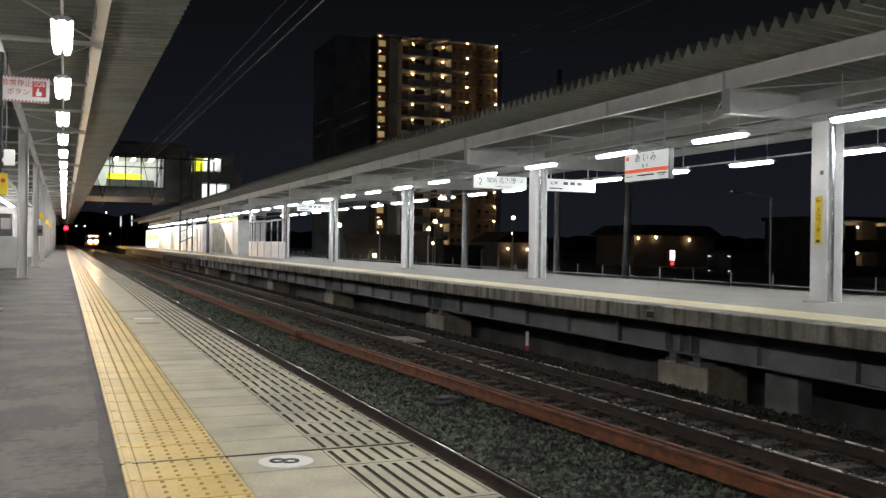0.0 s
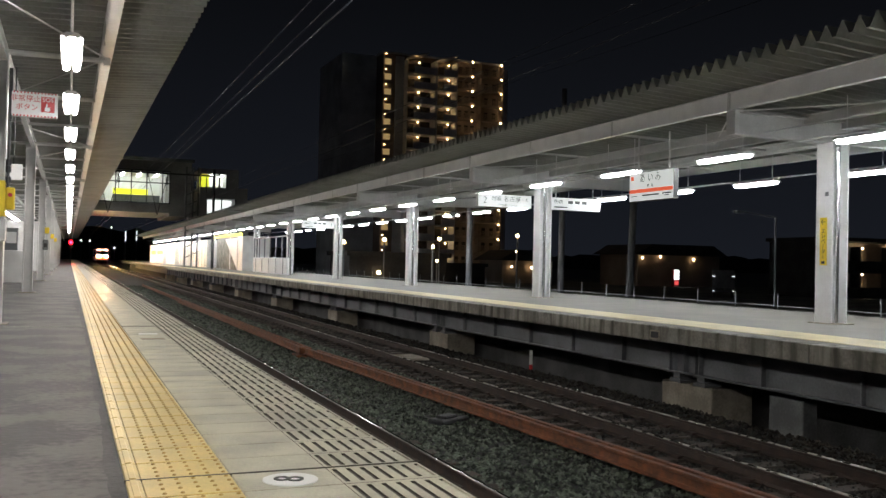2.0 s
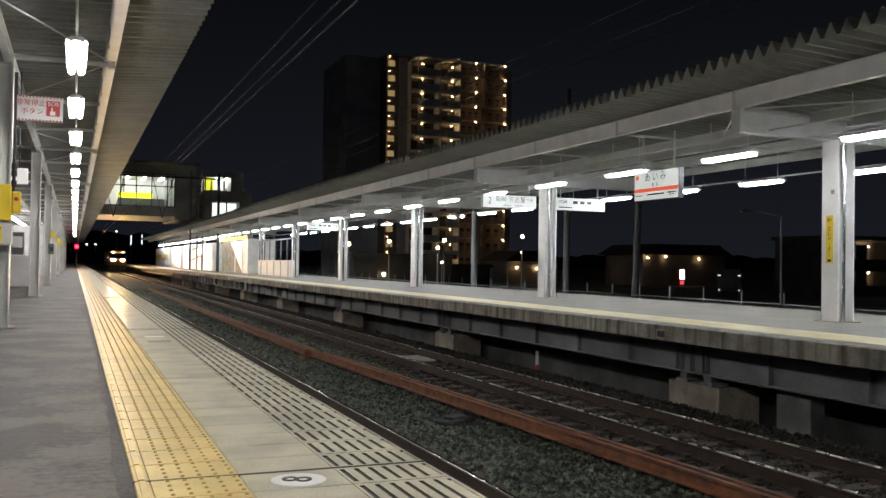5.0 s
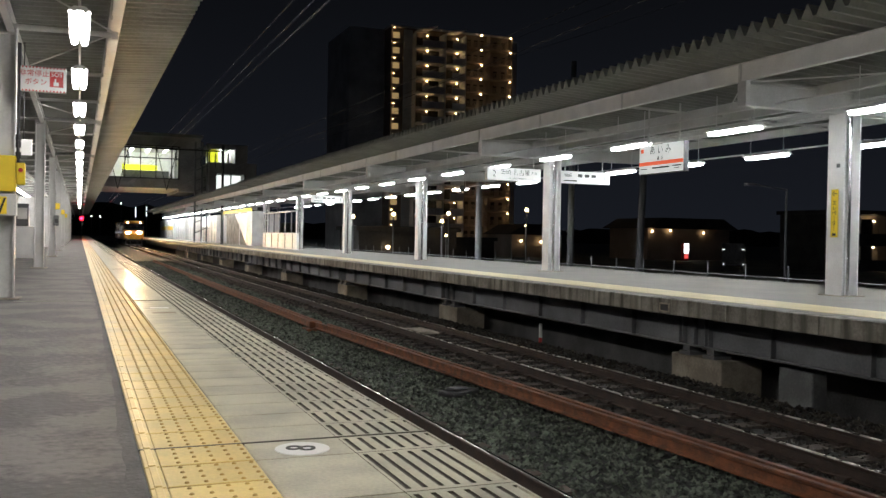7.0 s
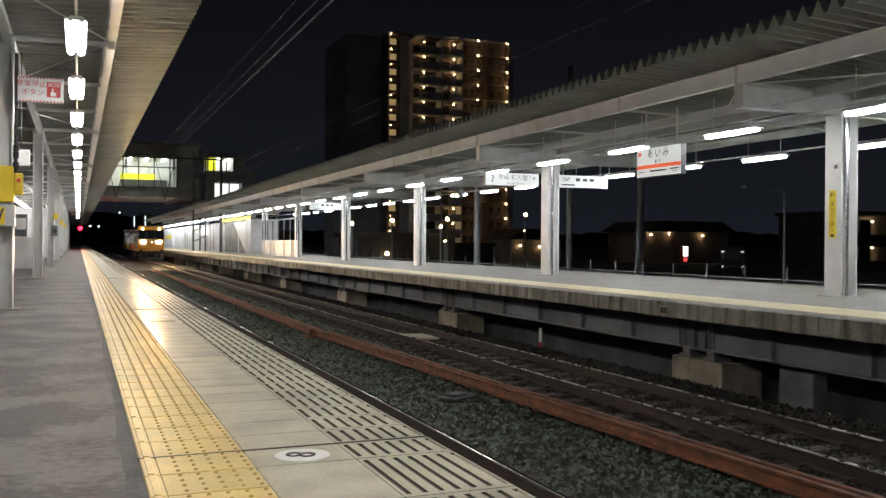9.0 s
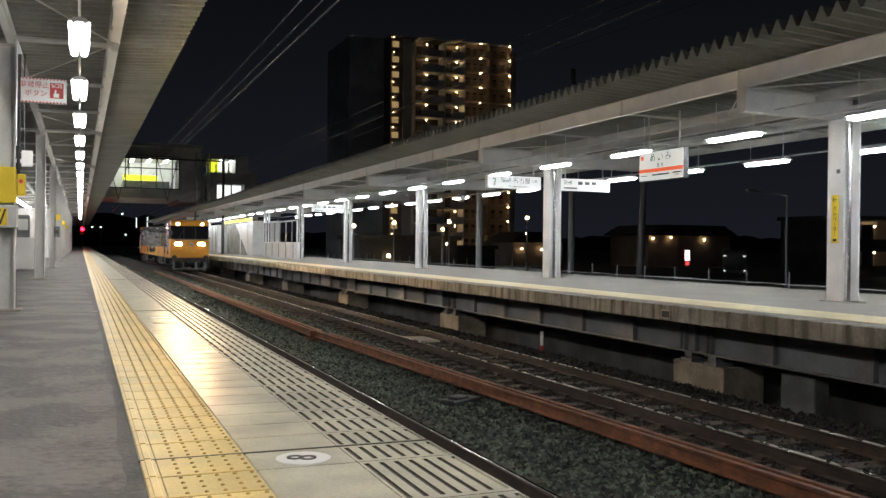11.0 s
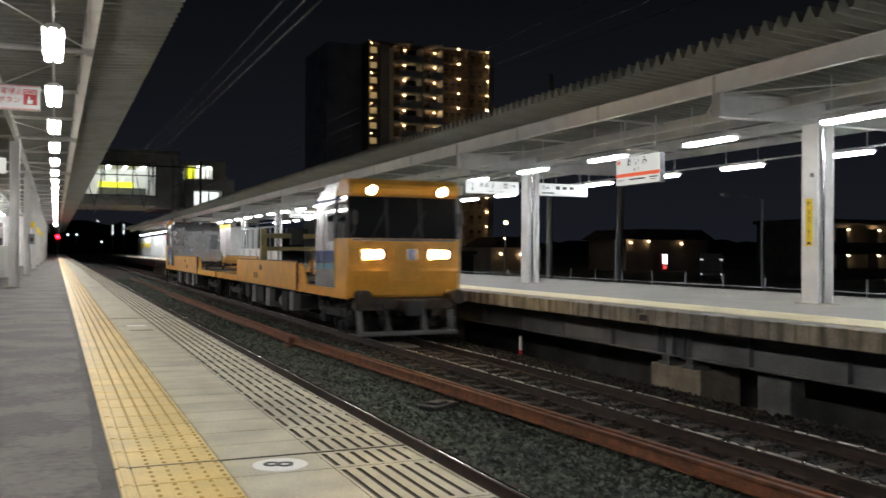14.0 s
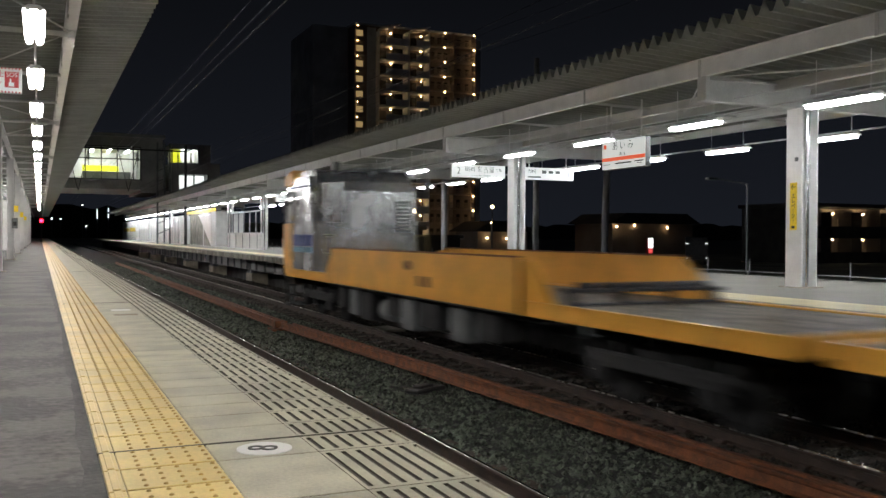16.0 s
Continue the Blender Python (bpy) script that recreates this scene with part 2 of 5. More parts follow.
def part(name, bm, mat, parent, label="", at=None):
    ob = new(name, bm if isinstance(bm, bpy.types.Mesh) else meshed(name, bm, mat))
    ob.parent = parent
    if at is not None:
        ob.location = at
    return tagged(ob, label)


def solid(name, bm, mat, label="", category="", group="", kind="", at=(0, 0, 0)):
    ob = new(name, meshed(name, bm, mat))
    ob.location = at
    return tagged(ob, label, category, group, kind)


def thing(name, label, category, group="", kind="", at=(0, 0, 0)):
    ob = new(name)
    ob.empty_display_size = 0.2
    ob.location = at
    return tagged(ob, label, category, group, kind)


def B():
    return bmesh.new()


def lettering(name, text, size, mat, parent, m, label=""):
    cu = bpy.data.curves.new(name, "FONT")
    cu.body, cu.size, cu.align_x, cu.align_y, cu.extrude = text, size, "CENTER", "CENTER", 0.002
    tmp = bpy.data.objects.new(name, cu)
    scene.collection.objects.link(tmp)
    bpy.context.view_layer.update()
    me = bpy.data.meshes.new_from_object(tmp.evaluated_get(bpy.context.evaluated_depsgraph_get()))
    bpy.data.objects.remove(tmp)
    me.materials.clear()
    me.materials.append(mat)
    ob = new(name, me)
    ob.parent = parent
    ob.matrix_local = m
    return tagged(ob, label)


# ---- ground and track bed ----
bm = B()
box(bm, -900, 1400, -400, 2600, -3.0, -1.9)
solid("ground", bm, GROUND, "dark open ground beyond the station at night", "ground", kind="structure")

def shoulder(x):
    """Height of the heaped stone shoulder outside the far rail, over the bed."""
    return 0.065 * min(1.0, max(0.0, (x - 8.35) / 0.35)) - min(0.45, max(0.0, (x - 9.15) * 0.55))


bm = B()
nx, ny = 40, 300
xs = [EDGE + 0.1 + (FAR_EDGE + 0.6 - EDGE) * i / nx for i in range(nx + 1)]
ys = [Y0 + (Y1 + 60 - Y0) * j / ny for j in range(ny + 1)]
rnd = random.Random(4)
grid = []
for y in ys:
    line = []
    for x in xs:
        z = -1.29
        z += shoulder(x)
        z += rnd.uniform(-0.012, 0.012)
        line.append(bm.verts.new((x, y, z)))
    grid.append(line)
for j in range(ny):
    for i in range(nx):
        bm.faces.new((grid[j][i], grid[j][i + 1], grid[j + 1][i + 1], grid[j + 1][i]))
solid("track_bed", bm, BED, "dark grey crushed stone bed under the two tracks", "track bed", kind="structure")


def scatter_stones(name, count, x0, x1, y0, y1, size, seed, power, mat, label):
    """Angular stones in one mesh, denser towards y0."""
    r = np.random.default_rng(seed)
    oct_v = np.array([(1, 0, 0), (-1, 0, 0), (0, 1, 0), (0, -1, 0), (0, 0, 1), (0, 0, -1)], float)
    oct_f = np.array([(0, 2, 4), (2, 1, 4), (1, 3, 4), (3, 0, 4), (2, 0, 5), (1, 2, 5), (3, 1, 5), (0, 3, 5)])
    c = np.empty((count, 3))
    c[:, 0] = r.uniform(x0, x1, count)
    c[:, 1] = y0 + (y1 - y0) * r.random(count) ** power
    c[:, 2] = -1.285 + 0.065 * np.clip((c[:, 0] - 8.35) / 0.35, 0, 1) - np.clip((c[:, 0] - 9.15) * 0.55, 0, 0.45) + r.uniform(-0.01, 0.03, count)
    v = oct_v[None] * r.uniform(0.55, 1.25, (count, 6, 1)) + r.uniform(-0.35, 0.35, (count, 6, 3))
    v *= (size * r.uniform(0.55, 1.2, count))[:, None, None]
    ang = r.uniform(0, 6.28, count)
    ca, sa = np.cos(ang)[:, None], np.sin(ang)[:, None]
    v = np.stack([v[..., 0] * ca - v[..., 1] * sa, v[..., 0] * sa + v[..., 1] * ca, v[..., 2] * 0.8], -1) + c[:, None, :]
    f = oct_f[None] + (np.arange(count) * 6)[:, None, None]
    me = bpy.data.meshes.new(name)
    me.from_pydata(v.reshape(-1, 3).tolist(), [], f.reshape(-1, 3).tolist())
    me.materials.append(mat)
    return tagged(new(name, me), label, "ballast", kind="stuff")


GREEN = "grey-green crushed stone ballast lying between the tracks"
BROWN = "rust-stained brown ballast, darkened for shade, round the far rails"
scatter_stones("ballast", 32000, EDGE + 0.3, 6.4, 1.5, 26, 0.038, 3, 1.5, STONE, GREEN)
scatter_stones("ballast", 10000, EDGE + 0.3, 6.4, 26, 75, 0.055, 5, 1.3, STONE, GREEN)
scatter_stones("ballast", 18000, 6.3, 9.9, 3.0, 26, 0.038, 6, 1.4, STONE_RUSTY_SHADE, BROWN)
scatter_stones("ballast", 7000, 6.3, 9.9, 26, 75, 0.055, 8, 1.3, STONE_RUSTY_SHADE, BROWN)


# ---- rails and sleepers ----
RAIL = ((-0.064, 0), (0.064, 0), (0.064, 0.012), (0.012, 0.03), (0.009, 0.108), (0.0325, 0.122), (0.0325, 0.147))
RAIL = RAIL + tuple((-x, z) for x, z in reversed(RAIL[2:]))


def rail_mesh(length):
    bm = B()
    prism(bm, RAIL, "y", 0, length)
    me = meshed("rail", bm, [RAILSIDE])
    return me


def running_rail(x):
    t = tagged(new("rail", rail_mesh(Y1 + 60 - Y0)), "worn steel running rail with a polished head", "rail", group="running rails")
    t.location = (x, Y0, RAIL_Z - 0.153)
    bm = B()
    box(bm, -0.0315, 0.0315, 0, Y1 + 60 - Y0, 0.1475, 0.153, 0.003)
    part("rail_head", bm, RAILTOP_FAR, t, "dull brown rail head")
    bm = B()
    arc = [(0.008 + 0.022 * math.cos(a), 0.150 + 0.014 * math.sin(a)) for a in [math.pi * i / 8 for i in range(9)]]
    prism(bm, arc, "y", 0, Y1 + 60 - Y0)
    part("running_band", meshed("running_band", bm, RAILTOP if x < 5 else RAILTOP_DIM, True), None, t, "bright polished wheel band")
    return t


for x in (NEAR_TRACK - 0.566, NEAR_TRACK + 0.566, FAR_TRACK - 0.566, FAR_TRACK + 0.566):
    running_rail(x)

bm = B()
prism(bm, [(-0.14, -0.16), (0.14, -0.16), (0.11, 0.0), (-0.11, 0.0)], "x", -1.0, 1.0)
SLEEPER_ME = meshed("sleeper", bm, SLEEPER)
bm = B()
prism(bm, [(-0.13, 0), (0.13, 0), (0.1, 0.035), (-0.1, 0.035)], "y", -0.07, 0.07)
CLIP_ME = meshed("rail_clip", bm, RAILSIDE)
rnd = random.Random(9)
for tr, count in ((NEAR_TRACK, 70), (FAR_TRACK, 110)):
    for k in range(count):
        s = tagged(new("sleeper", SLEEPER_ME), "stained concrete sleeper half sunk in ballast", "sleeper", group="sleepers")
        s.location = (tr, 1.2 + 0.6 * k + rnd.uniform(-0.02, 0.02), RAIL_Z - 0.155)
        for e in (-0.566, 0.566):
            part("rail_clip", CLIP_ME, None, s, at=(e, 0, 0.0))


def spare_rail(x, y, length, turn, label):
    bm = B()
    prism(bm, RAIL, "y", 0, length)
    t = tagged(new("spare_rail", meshed("spare_rail", bm, RUST)), label, "rail", group="spare rails")
    t.matrix_world = pose(x, y, -1.205, 0, 0, turn)
    bm = B()
    box(bm, -0.034, 0.034, 0.002, length - 0.002, 0.1475, 0.155, 0.004)
    part("rail_head", bm, RUST, t)
    return t


spare_rail(6.02, 4.2, 17.0, 2.6, "rust-red spare rail lying loose beside the track")
spare_rail(6.17, 4.0, 16.6, 2.6, "rust-red spare rail lying loose beside the track")
spare_rail(5.20, 21.4, 25.0, 0.25, "rust-red spare rail lying end to end with another")
spare_rail(5.36, 21.1, 25.0, 0.25, "rust-red spare rail lying end to end with another")
spare_rail(5.25, 46.8, 25.0, 0.1, "rust-red spare rail lying farther along the track")
bm = B()
box(bm, 5.02, 5.42, 20.95, 21.55, -1.27, -1.21, 0.02)
box(bm, 5.1, 5.3, 21.1, 21.4, -1.21, -1.04, 0.02)
solid("rail_chock", bm, RUST, "rusty chock holding the spare rail ends", "chock")
bm = B()
box(bm, -0.32, 0.32, -0.14, 0.14, 0, 0.07, 0.02)
box(bm, -0.2, 0.1, -0.1, 0.1, 0.07, 0.11, 0.02)
solid("steel_plate", bm, DARKMETAL, "dark steel plate lying on the ballast", "plate", at=(5.15, 12.1, -1.27)).rotation_euler = (0, 0, 0.5)
bm = B()
box(bm, -0.28, 0.28, -0.6, 0.6, 0, 0.03, 0.008)
box(bm, -0.24, 0.24, -0.56, 0.2, 0.03, 0.045, 0.006)
solid("pale_board", bm, CONCRETE_PALE, "pale flat cable cover lying between the far rails", "cover", at=(7.6, 20.3, -1.25))


# ---- the near platform ----
bm = B()
box(bm, -30, 0.26, Y0, Y1, -0.5, 0.0)
pl = solid("platform_near", bm, ASPHALT, "worn grey asphalt platform surface with darker patches", "platform", kind="structure")
bm = B()
box(bm, 0.26, EDGE - 0.02, Y0, Y1, -0.45, -0.012)
edge_slab = solid("platform_edge", bm, SLOT, "concrete slab deck along the platform edge", "platform", kind="structure")
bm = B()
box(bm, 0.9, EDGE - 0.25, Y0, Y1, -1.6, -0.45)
solid("platform_wall_near", bm, CONCRETE_DARK, "retaining wall under the platform edge, darkened for its shade", "wall", kind="structure")
bm = B()
for y in (13.98, 13.98 + BAY, 13.98 + 2 * BAY, 2.1):
    box(bm, -8, 0.26, y - 0.012, y + 0.012, -0.02, 0.0025)
solid("asphalt_joint", bm, CONCRETE, "pale cross joint sealed into the asphalt", "joint", kind="structure")

# ---- the far platform ----
bm = B()
box(bm, FAR_EDGE + 0.345, 17.2, Y0, Y1 - 20, -0.3, 0.0)
far_pl = solid("platform_far", bm, FLOOR_FAR, "pale grey concrete platform opposite the track", "platform", kind="structure")
bm = B()
box(bm, 10.2, 11.3, Y0, Y1 - 20, 0.0, 0.006)
solid("tactile_strip_far", bm, YELLOW_FAR, "pale yellow tactile strip along the far platform", "tactile strip", kind="structure")
# fills the dark space under the platform; the shade is in its colour
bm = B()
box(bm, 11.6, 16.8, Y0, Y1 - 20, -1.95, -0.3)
solid("platform_wall_far", bm, CONCRETE_DARK, "wall under the far platform, dark to hold the shade there", "wall", kind="structure")
EDGE_PANEL = []
for seed in range(3):
    bm = B()
    box(bm, 0, 0.345, 0.006, 1.972, -0.27, 0.004, 0.012)
    EDGE_PANEL.append(meshed("edge_block", bm, EDGE_CONCRETE))
for k in range(88):
    part("edge_block", EDGE_PANEL[k % 3], None, far_pl, at=(FAR_EDGE, -10 + 1.978 * k, 0))

bm = B()
prism(bm, [(10.30, -0.875), (10.54, -0.875), (10.54, -0.85), (10.43, -0.85), (10.43, -0.335), (10.54, -0.335), (10.54, -0.302), (10.30, -0.302), (10.30, -0.335), (10.41, -0.335), (10.41, -0.85), (10.30, -0.85)], "y", Y0, 160)
g = solid("platform_girder", bm, GIRDER, "grey painted steel girder carrying the far platform", "girder", kind="structure")
bm = B()
box(bm, 10.31, 10.41, -0.008, 0.008, -0.849, -0.336)
STIFF = meshed("stiffener", bm, GIRDER)
for k in range(60):
    part("stiffener", STIFF, None, g, at=(0, 13.46 - 2 * BAY + BAY / 6 * k, 0))
for k in range(10):
    for d in (-0.32, 0.32, -0.42, 0.42):
        part("stiffener", STIFF, None, g, at=(0, 13.46 - 2 * BAY + BAY * k + d, 0))


def pedestal(y):
    t = thing("pedestal", "pale concrete pedestal under the platform girder joint", "pedestal", "girder pedestals", at=(10.37, y, -1.86))
    bm = B()
    box(bm, 0, 0.9, -0.715, 0.715, 0, 0.8, 0.02)
    part("block", bm, CONCRETE_PALE, t)
    for d in (-0.38, 0.30):
        bm = B()
        box(bm, -0.02, 0.36, d - 0.16, d + 0.16, 0.8, 0.87, 0.01)
        box(bm, 0.02, 0.3, d - 0.1, d + 0.1, 0.87, 0.983, 0.01)
        part("bearing", bm, GIRDER, t, "grey steel bearing plate")
    return t


first = pedestal(13.46)
for k in range(-2, 9):
    if k:
        copy_thing(first, pose(10.37, 13.46 + BAY * k, -1.86))
bm = B()
box(bm, 0, 0.3, -0.24, 0.5, 0, 1.0, 0.02)
solid("concrete_pier", bm, PIER_GREY, "grey concrete pier below the far platform", "pier", at=(10.55, 11.06, -1.99))
t = thing("marker_post", "short red and white marker post in the ballast", "marker", at=(9.2, 17.2, -1.6))
bm = B()
rod(bm, (0, 0, 0.5), (0, 0, 0.8), 0.035)
part("post_top", bm, WHITE, t)
bm = B()
rod(bm, (0, 0, 0), (0, 0, 0.5), 0.037)
part("post_base", bm, RED, t, "red painted lower half")
t = thing("edge_marker", "small dark plate with a pale border on the platform face", "marker", at=(FAR_EDGE, 13.37, -0.15))
bm = B()
box(bm, -0.014, 0.0, -0.14, 0.14, -0.085, 0.075)
part("plate", bm, CONCRETE_PALE, t)
bm = B()
box(bm, -0.018, -0.014, -0.11, 0.11, -0.06, 0.05)
part("face", bm, DARKMETAL, t)

# ---- fence behind the far platform ----
f = thing("fence", "low dark steel post and rail fence behind the platform", "fence", at=(17.3, 0, -0.35))
bm = B()
rod(bm, (0, 0, 0), (0, 0, 0.77), 0.018, 8)
POST_ME = meshed("fence_post", bm, GIRDER)
for k in range(55):
    part("fence_post", POST_ME, None, f, at=(0, 20.33 + 1.643 * (k - 10), 0))
for z in (0.44,):
    bm = B()
    rod(bm, (0, -10, z), (0, 95, z), 0.016, 6)
    part("fence_rail", bm, GIRDER, f)
# ---- the station roofs ----
def folded_roof(name, x0, z0, x1, z1, y0, y1, pitch, depth, label):
    """A folded steel sheet whose ribs run from x0 to x1."""
    prof = []
    y = y0
    while y < y1:
        prof += [(y, 0.0), (y + pitch * 0.10, 0.0), (y + pitch * 0.45, depth), (y + pitch * 0.55, depth), (y + pitch * 0.90, 0)]
        y += pitch
    v, f = [], []
    n = len(prof)
    for (x, z, th) in ((x0, z0, 0), (x1, z1, 0), (x0, z0, 0.008), (x1, z1, 0.008)):
        v += [(x, py, z + pz + th) for py, pz in prof]
    for i in range(n - 1):
        f += [(i, i + 1, n + i + 1, n + i), (2 * n + i, 3 * n + i, 3 * n + i + 1, 2 * n + i + 1),
              (i, 2 * n + i, 2 * n + i + 1, i + 1), (n + i, n + i + 1, 3 * n + i + 1, 3 * n + i)]
    me = bpy.data.meshes.new(name)
    me.from_pydata(v, [], f)
    me.materials.append(GALV)
    return tagged(new(name, me), label, "roof", kind="structure")


folded_roof("roof_far_overhang", 10.2, 4.44, 11.5, 4.37, -13.89, 64, 0.306, 0.20, "grey folded steel roof sheet with zigzag eaves")
folded_roof("roof_far", 11.5, 4.37, 17.6, 4.05, -13.89, 64, 0.306, 0.20, "grey folded steel roof sheet over the far platform")
folded_roof("roof_far_end", 10.2, 4.40, 17.6, 4.05, 64, 160, 0.612, 0.21, "grey folded steel roof sheet farther along the platform")
folded_roof("roof_near", 1.64, 4.44, 0.4, 4.36, -22, 64, 0.306, 0.21, "grey folded steel roof sheet over the near platform")
folded_roof("roof_near_back", 0.4, 4.36, -7.0, 4.05, -22, 64, 0.306, 0.21, "grey folded steel roof sheet over the near platform")
folded_roof("roof_near_end", 1.64, 4.44, -7.0, 4.05, 64, 200, 0.612, 0.21, "grey folded steel roof sheet farther along the platform")


def channel(name, x, y0, y1, z0, z1, w, mat, label):
    bm = B()
    box(bm, x - 0.006, x + 0.006, y0, y1, z0 + 0.012, z1 - 0.012)
    box(bm, x - w, x + w, y0, y1, z1 - 0.012, z1)
    box(bm, x - w, x + w, y0, y1, z0, z0 + 0.012)
    return solid(name, bm, mat, label, "beam", kind="structure")


fb = channel("fascia_beam_far", 11.46, -14, 160, 4.02, 4.36, 0.06, WHITE, "light grey steel edge beam under the far roof")
nb = channel("fascia_beam_near", 0.46, -22, 200, 4.05, 4.35, 0.075, WHITE, "light grey steel edge beam under the near roof")
bm = B()
box(bm, -0.02, 0.0, -0.03, 0.03, 4.0, 4.34)
SPLICE = meshed("splice_plate", bm, PAINT)
for k in range(40):
    part("splice_plate", SPLICE, None, fb, at=(11.40, 9.7 - 11.87 + BAY / 3 * k, 0))
    part("splice_plate", SPLICE, None, nb, at=(0.40, 9.7 - 11.87 + BAY / 3 * k, 0))
for x in (13.2, 14.16, 15.8, 17.4):
    channel("purlin_far", x, -14, 160, 3.86, 4.06, 0.05, PAINT, "grey steel purlin running along the far roof")
for x in (-0.95, -2.6, -5.0):
    channel("purlin_near", x, -22, 200, 3.86, 4.06, 0.05, PAINT, "grey steel purlin running along the near roof")


def roof_bay(x_col, w, x_out, x_in, mirror, label, col_mat):
    """A column with its cross beam, haunch and braces; x_out is the track side."""
    t = thing("roof_column", label, "column", "roof columns")
    top = 3.84 if mirror else 3.56
    # H-section: flanges towards and away from the track
    bm = B()
    box(bm, -w, -w + 0.028, -w, w, 0, top, 0.004)
    part("flange", bm, col_mat, t)
    bm = B()
    box(bm, w - 0.028, w, -w, w, 0, top, 0.004)
    part("flange", bm, col_mat, t)
    bm = B()
    box(bm, -w + 0.028, w - 0.028, -0.012, 0.012, 0, top)
    part("web", bm, col_mat, t)
    bm = B()
    box(bm, -w - 0.09, w + 0.09, -w - 0.09, w + 0.09, 0.0, 0.02, 0.005)
    part("base_plate", bm, CONCRETE_PALE, t)
    bm = B()
    a, b = sorted((x_out - x_col, x_in - x_col))
    if mirror:
        rod(bm, (a, 0, 3.97), (b, 0, 3.97), 0.038, 10)
        box(bm, -w, w, -w, w, top, 3.94, 0.006)
    else:
        box(bm, a, b, -0.1, 0.1, 3.98, 4.0)
        box(bm, a, b, -0.008, 0.008, 3.58, 3.98)
        box(bm, a, b, -0.1, 0.1, 3.56, 3.58)
    part("cross_beam", bm, PAINT, t, "light grey steel cross member")
    bm = B()
    e = x_out - x_col
    box(bm, e - 0.05, e + 0.05, -0.12 if not mirror else -0.05, 0.12 if not mirror else 0.05, 3.56 if not mirror else 3.9, 4.02, 0.006)
    part("bracket", bm, PAINT, t)
    for d in (-1, 1):
        bm = B()
        rod(bm, (e, 0, 4.0), (0, d * 3.6, 3.95), 0.014, 6)
        part("brace", bm, PAINT, t)
    return t


COL_L = "white painted steel H column on the platform"
c0 = roof_bay(13.95, 0.21, 11.46, 17.5, False, COL_L, WHITE)
c0.location = (13.95, 13.62, 0)
for k in (-2, -1, 1, 2, 3, 4, 5, 6, 7, 8):
    copy_thing(c0, pose(13.95, 13.62 + BAY * k, 0))
n0 = roof_bay(-1.0, 0.125, 0.46, -6.8, True, "light grey round-edged roof column on the near platform", PAINT)
n0.location = (-1.0, 14.6, 0)
for k in (-2, -1, 1, 2, 3, 4, 5, 6, 7, 8):
    copy_thing(n0, pose(-1.0, 14.6 + BAY * k, 0))

for k in range(-1, 9):
    bm = B()
    rod(bm, (0, 0, 0.02), (0, 0, 3.5), 0.055, 14)
    for z in (0.6, 1.9, 3.1):
        rod(bm, (0, 0, z), (0, 0, z + 0.03), 0.062, 14)
    solid("drain_pipe", bm, CHROME, "shiny stainless drain pipe fixed in the column", "pipe", "drain pipes", at=(13.95, 13.62 + BAY * k - 0.12, 0))


# ---- fluorescent battens ----
def batten(x, y, z, hang, group, lit=TUBE, wing=0.12, lip=0.05, half=0.92):
    t = thing("fluorescent_batten", "bright white twin-tube fluorescent batten hung under the roof", "light", group, at=(x, y, z))
    bm = B()
    prism(bm, [(-0.06, 0.10), (0.06, 0.10), (wing, lip), (-wing, lip)], "y", -half - 0.03, half + 0.03)
    part("housing", bm, FITTING, t)
    for dx in (-0.06, 0.06):
        bm = B()
        rod(bm, (dx, -half, 0.005), (dx, half, 0.005), 0.042, 12)
        part("tube", bm, lit, t, "glowing white tube")
        for s in (-1, 1):
            bm = B()
            box(bm, dx - 0.022, dx + 0.022, s * half - 0.02, s * half + 0.02, 0.03, 0.05)
            part("lamp_holder", bm, FITTING, t)
    for dy in (-0.6, 0.6):
        bm = B()
        rod(bm, (0, dy, 0.1), (0, dy, hang - z), 0.008, 6)
        part("hanger", bm, FITTING, t)
    return t


l0 = batten(-0.03, 11.9, 3.45, 4.3, "near platform lights", half=0.80)
for k in range(-6, 24):
    if k:
        copy_thing(l0, pose(-0.03, 11.9 + LAMP * k, 3.45))
l1 = batten(13.05, 15.78, 3.41, 4.25, "far platform front lights", TUBE_FAR, 0.19, 0.03, 0.76)
for k in range(-6, 24):
    if k:
        copy_thing(l1, pose(13.05, 15.78 + LAMP * k, 3.41))
l2 = batten(16.5, 15.3, 3.25, 4.1, "far platform rear lights", TUBE_FAR, 0.19, 0.03, 0.70)
for k in range(-5, 18):
    if k:
        copy_thing(l2, pose(16.5, 15.3 + 3.39 * k, 3.25))
l3 = batten(-3.55, 48.0, 3.45, 4.2, "near platform rear lights")
for k in range(1, 14):
    copy_thing(l3, pose(-3.55, 48.0 + 2.6 * k, 3.45))
for nm, x, z in (("conduit", 13.05, 3.56), ("conduit", 16.5, 3.37), ("conduit", -0.03, 3.6), ("conduit", 12.2, 3.66), ("conduit", 14.6, 3.72)):
    bm = B()
    rod(bm, (x, -14, z), (x, 160, z), 0.018, 6)
    solid(nm, bm, PAINT, "thin grey cable conduit running under the roof", "conduit", "roof conduits")

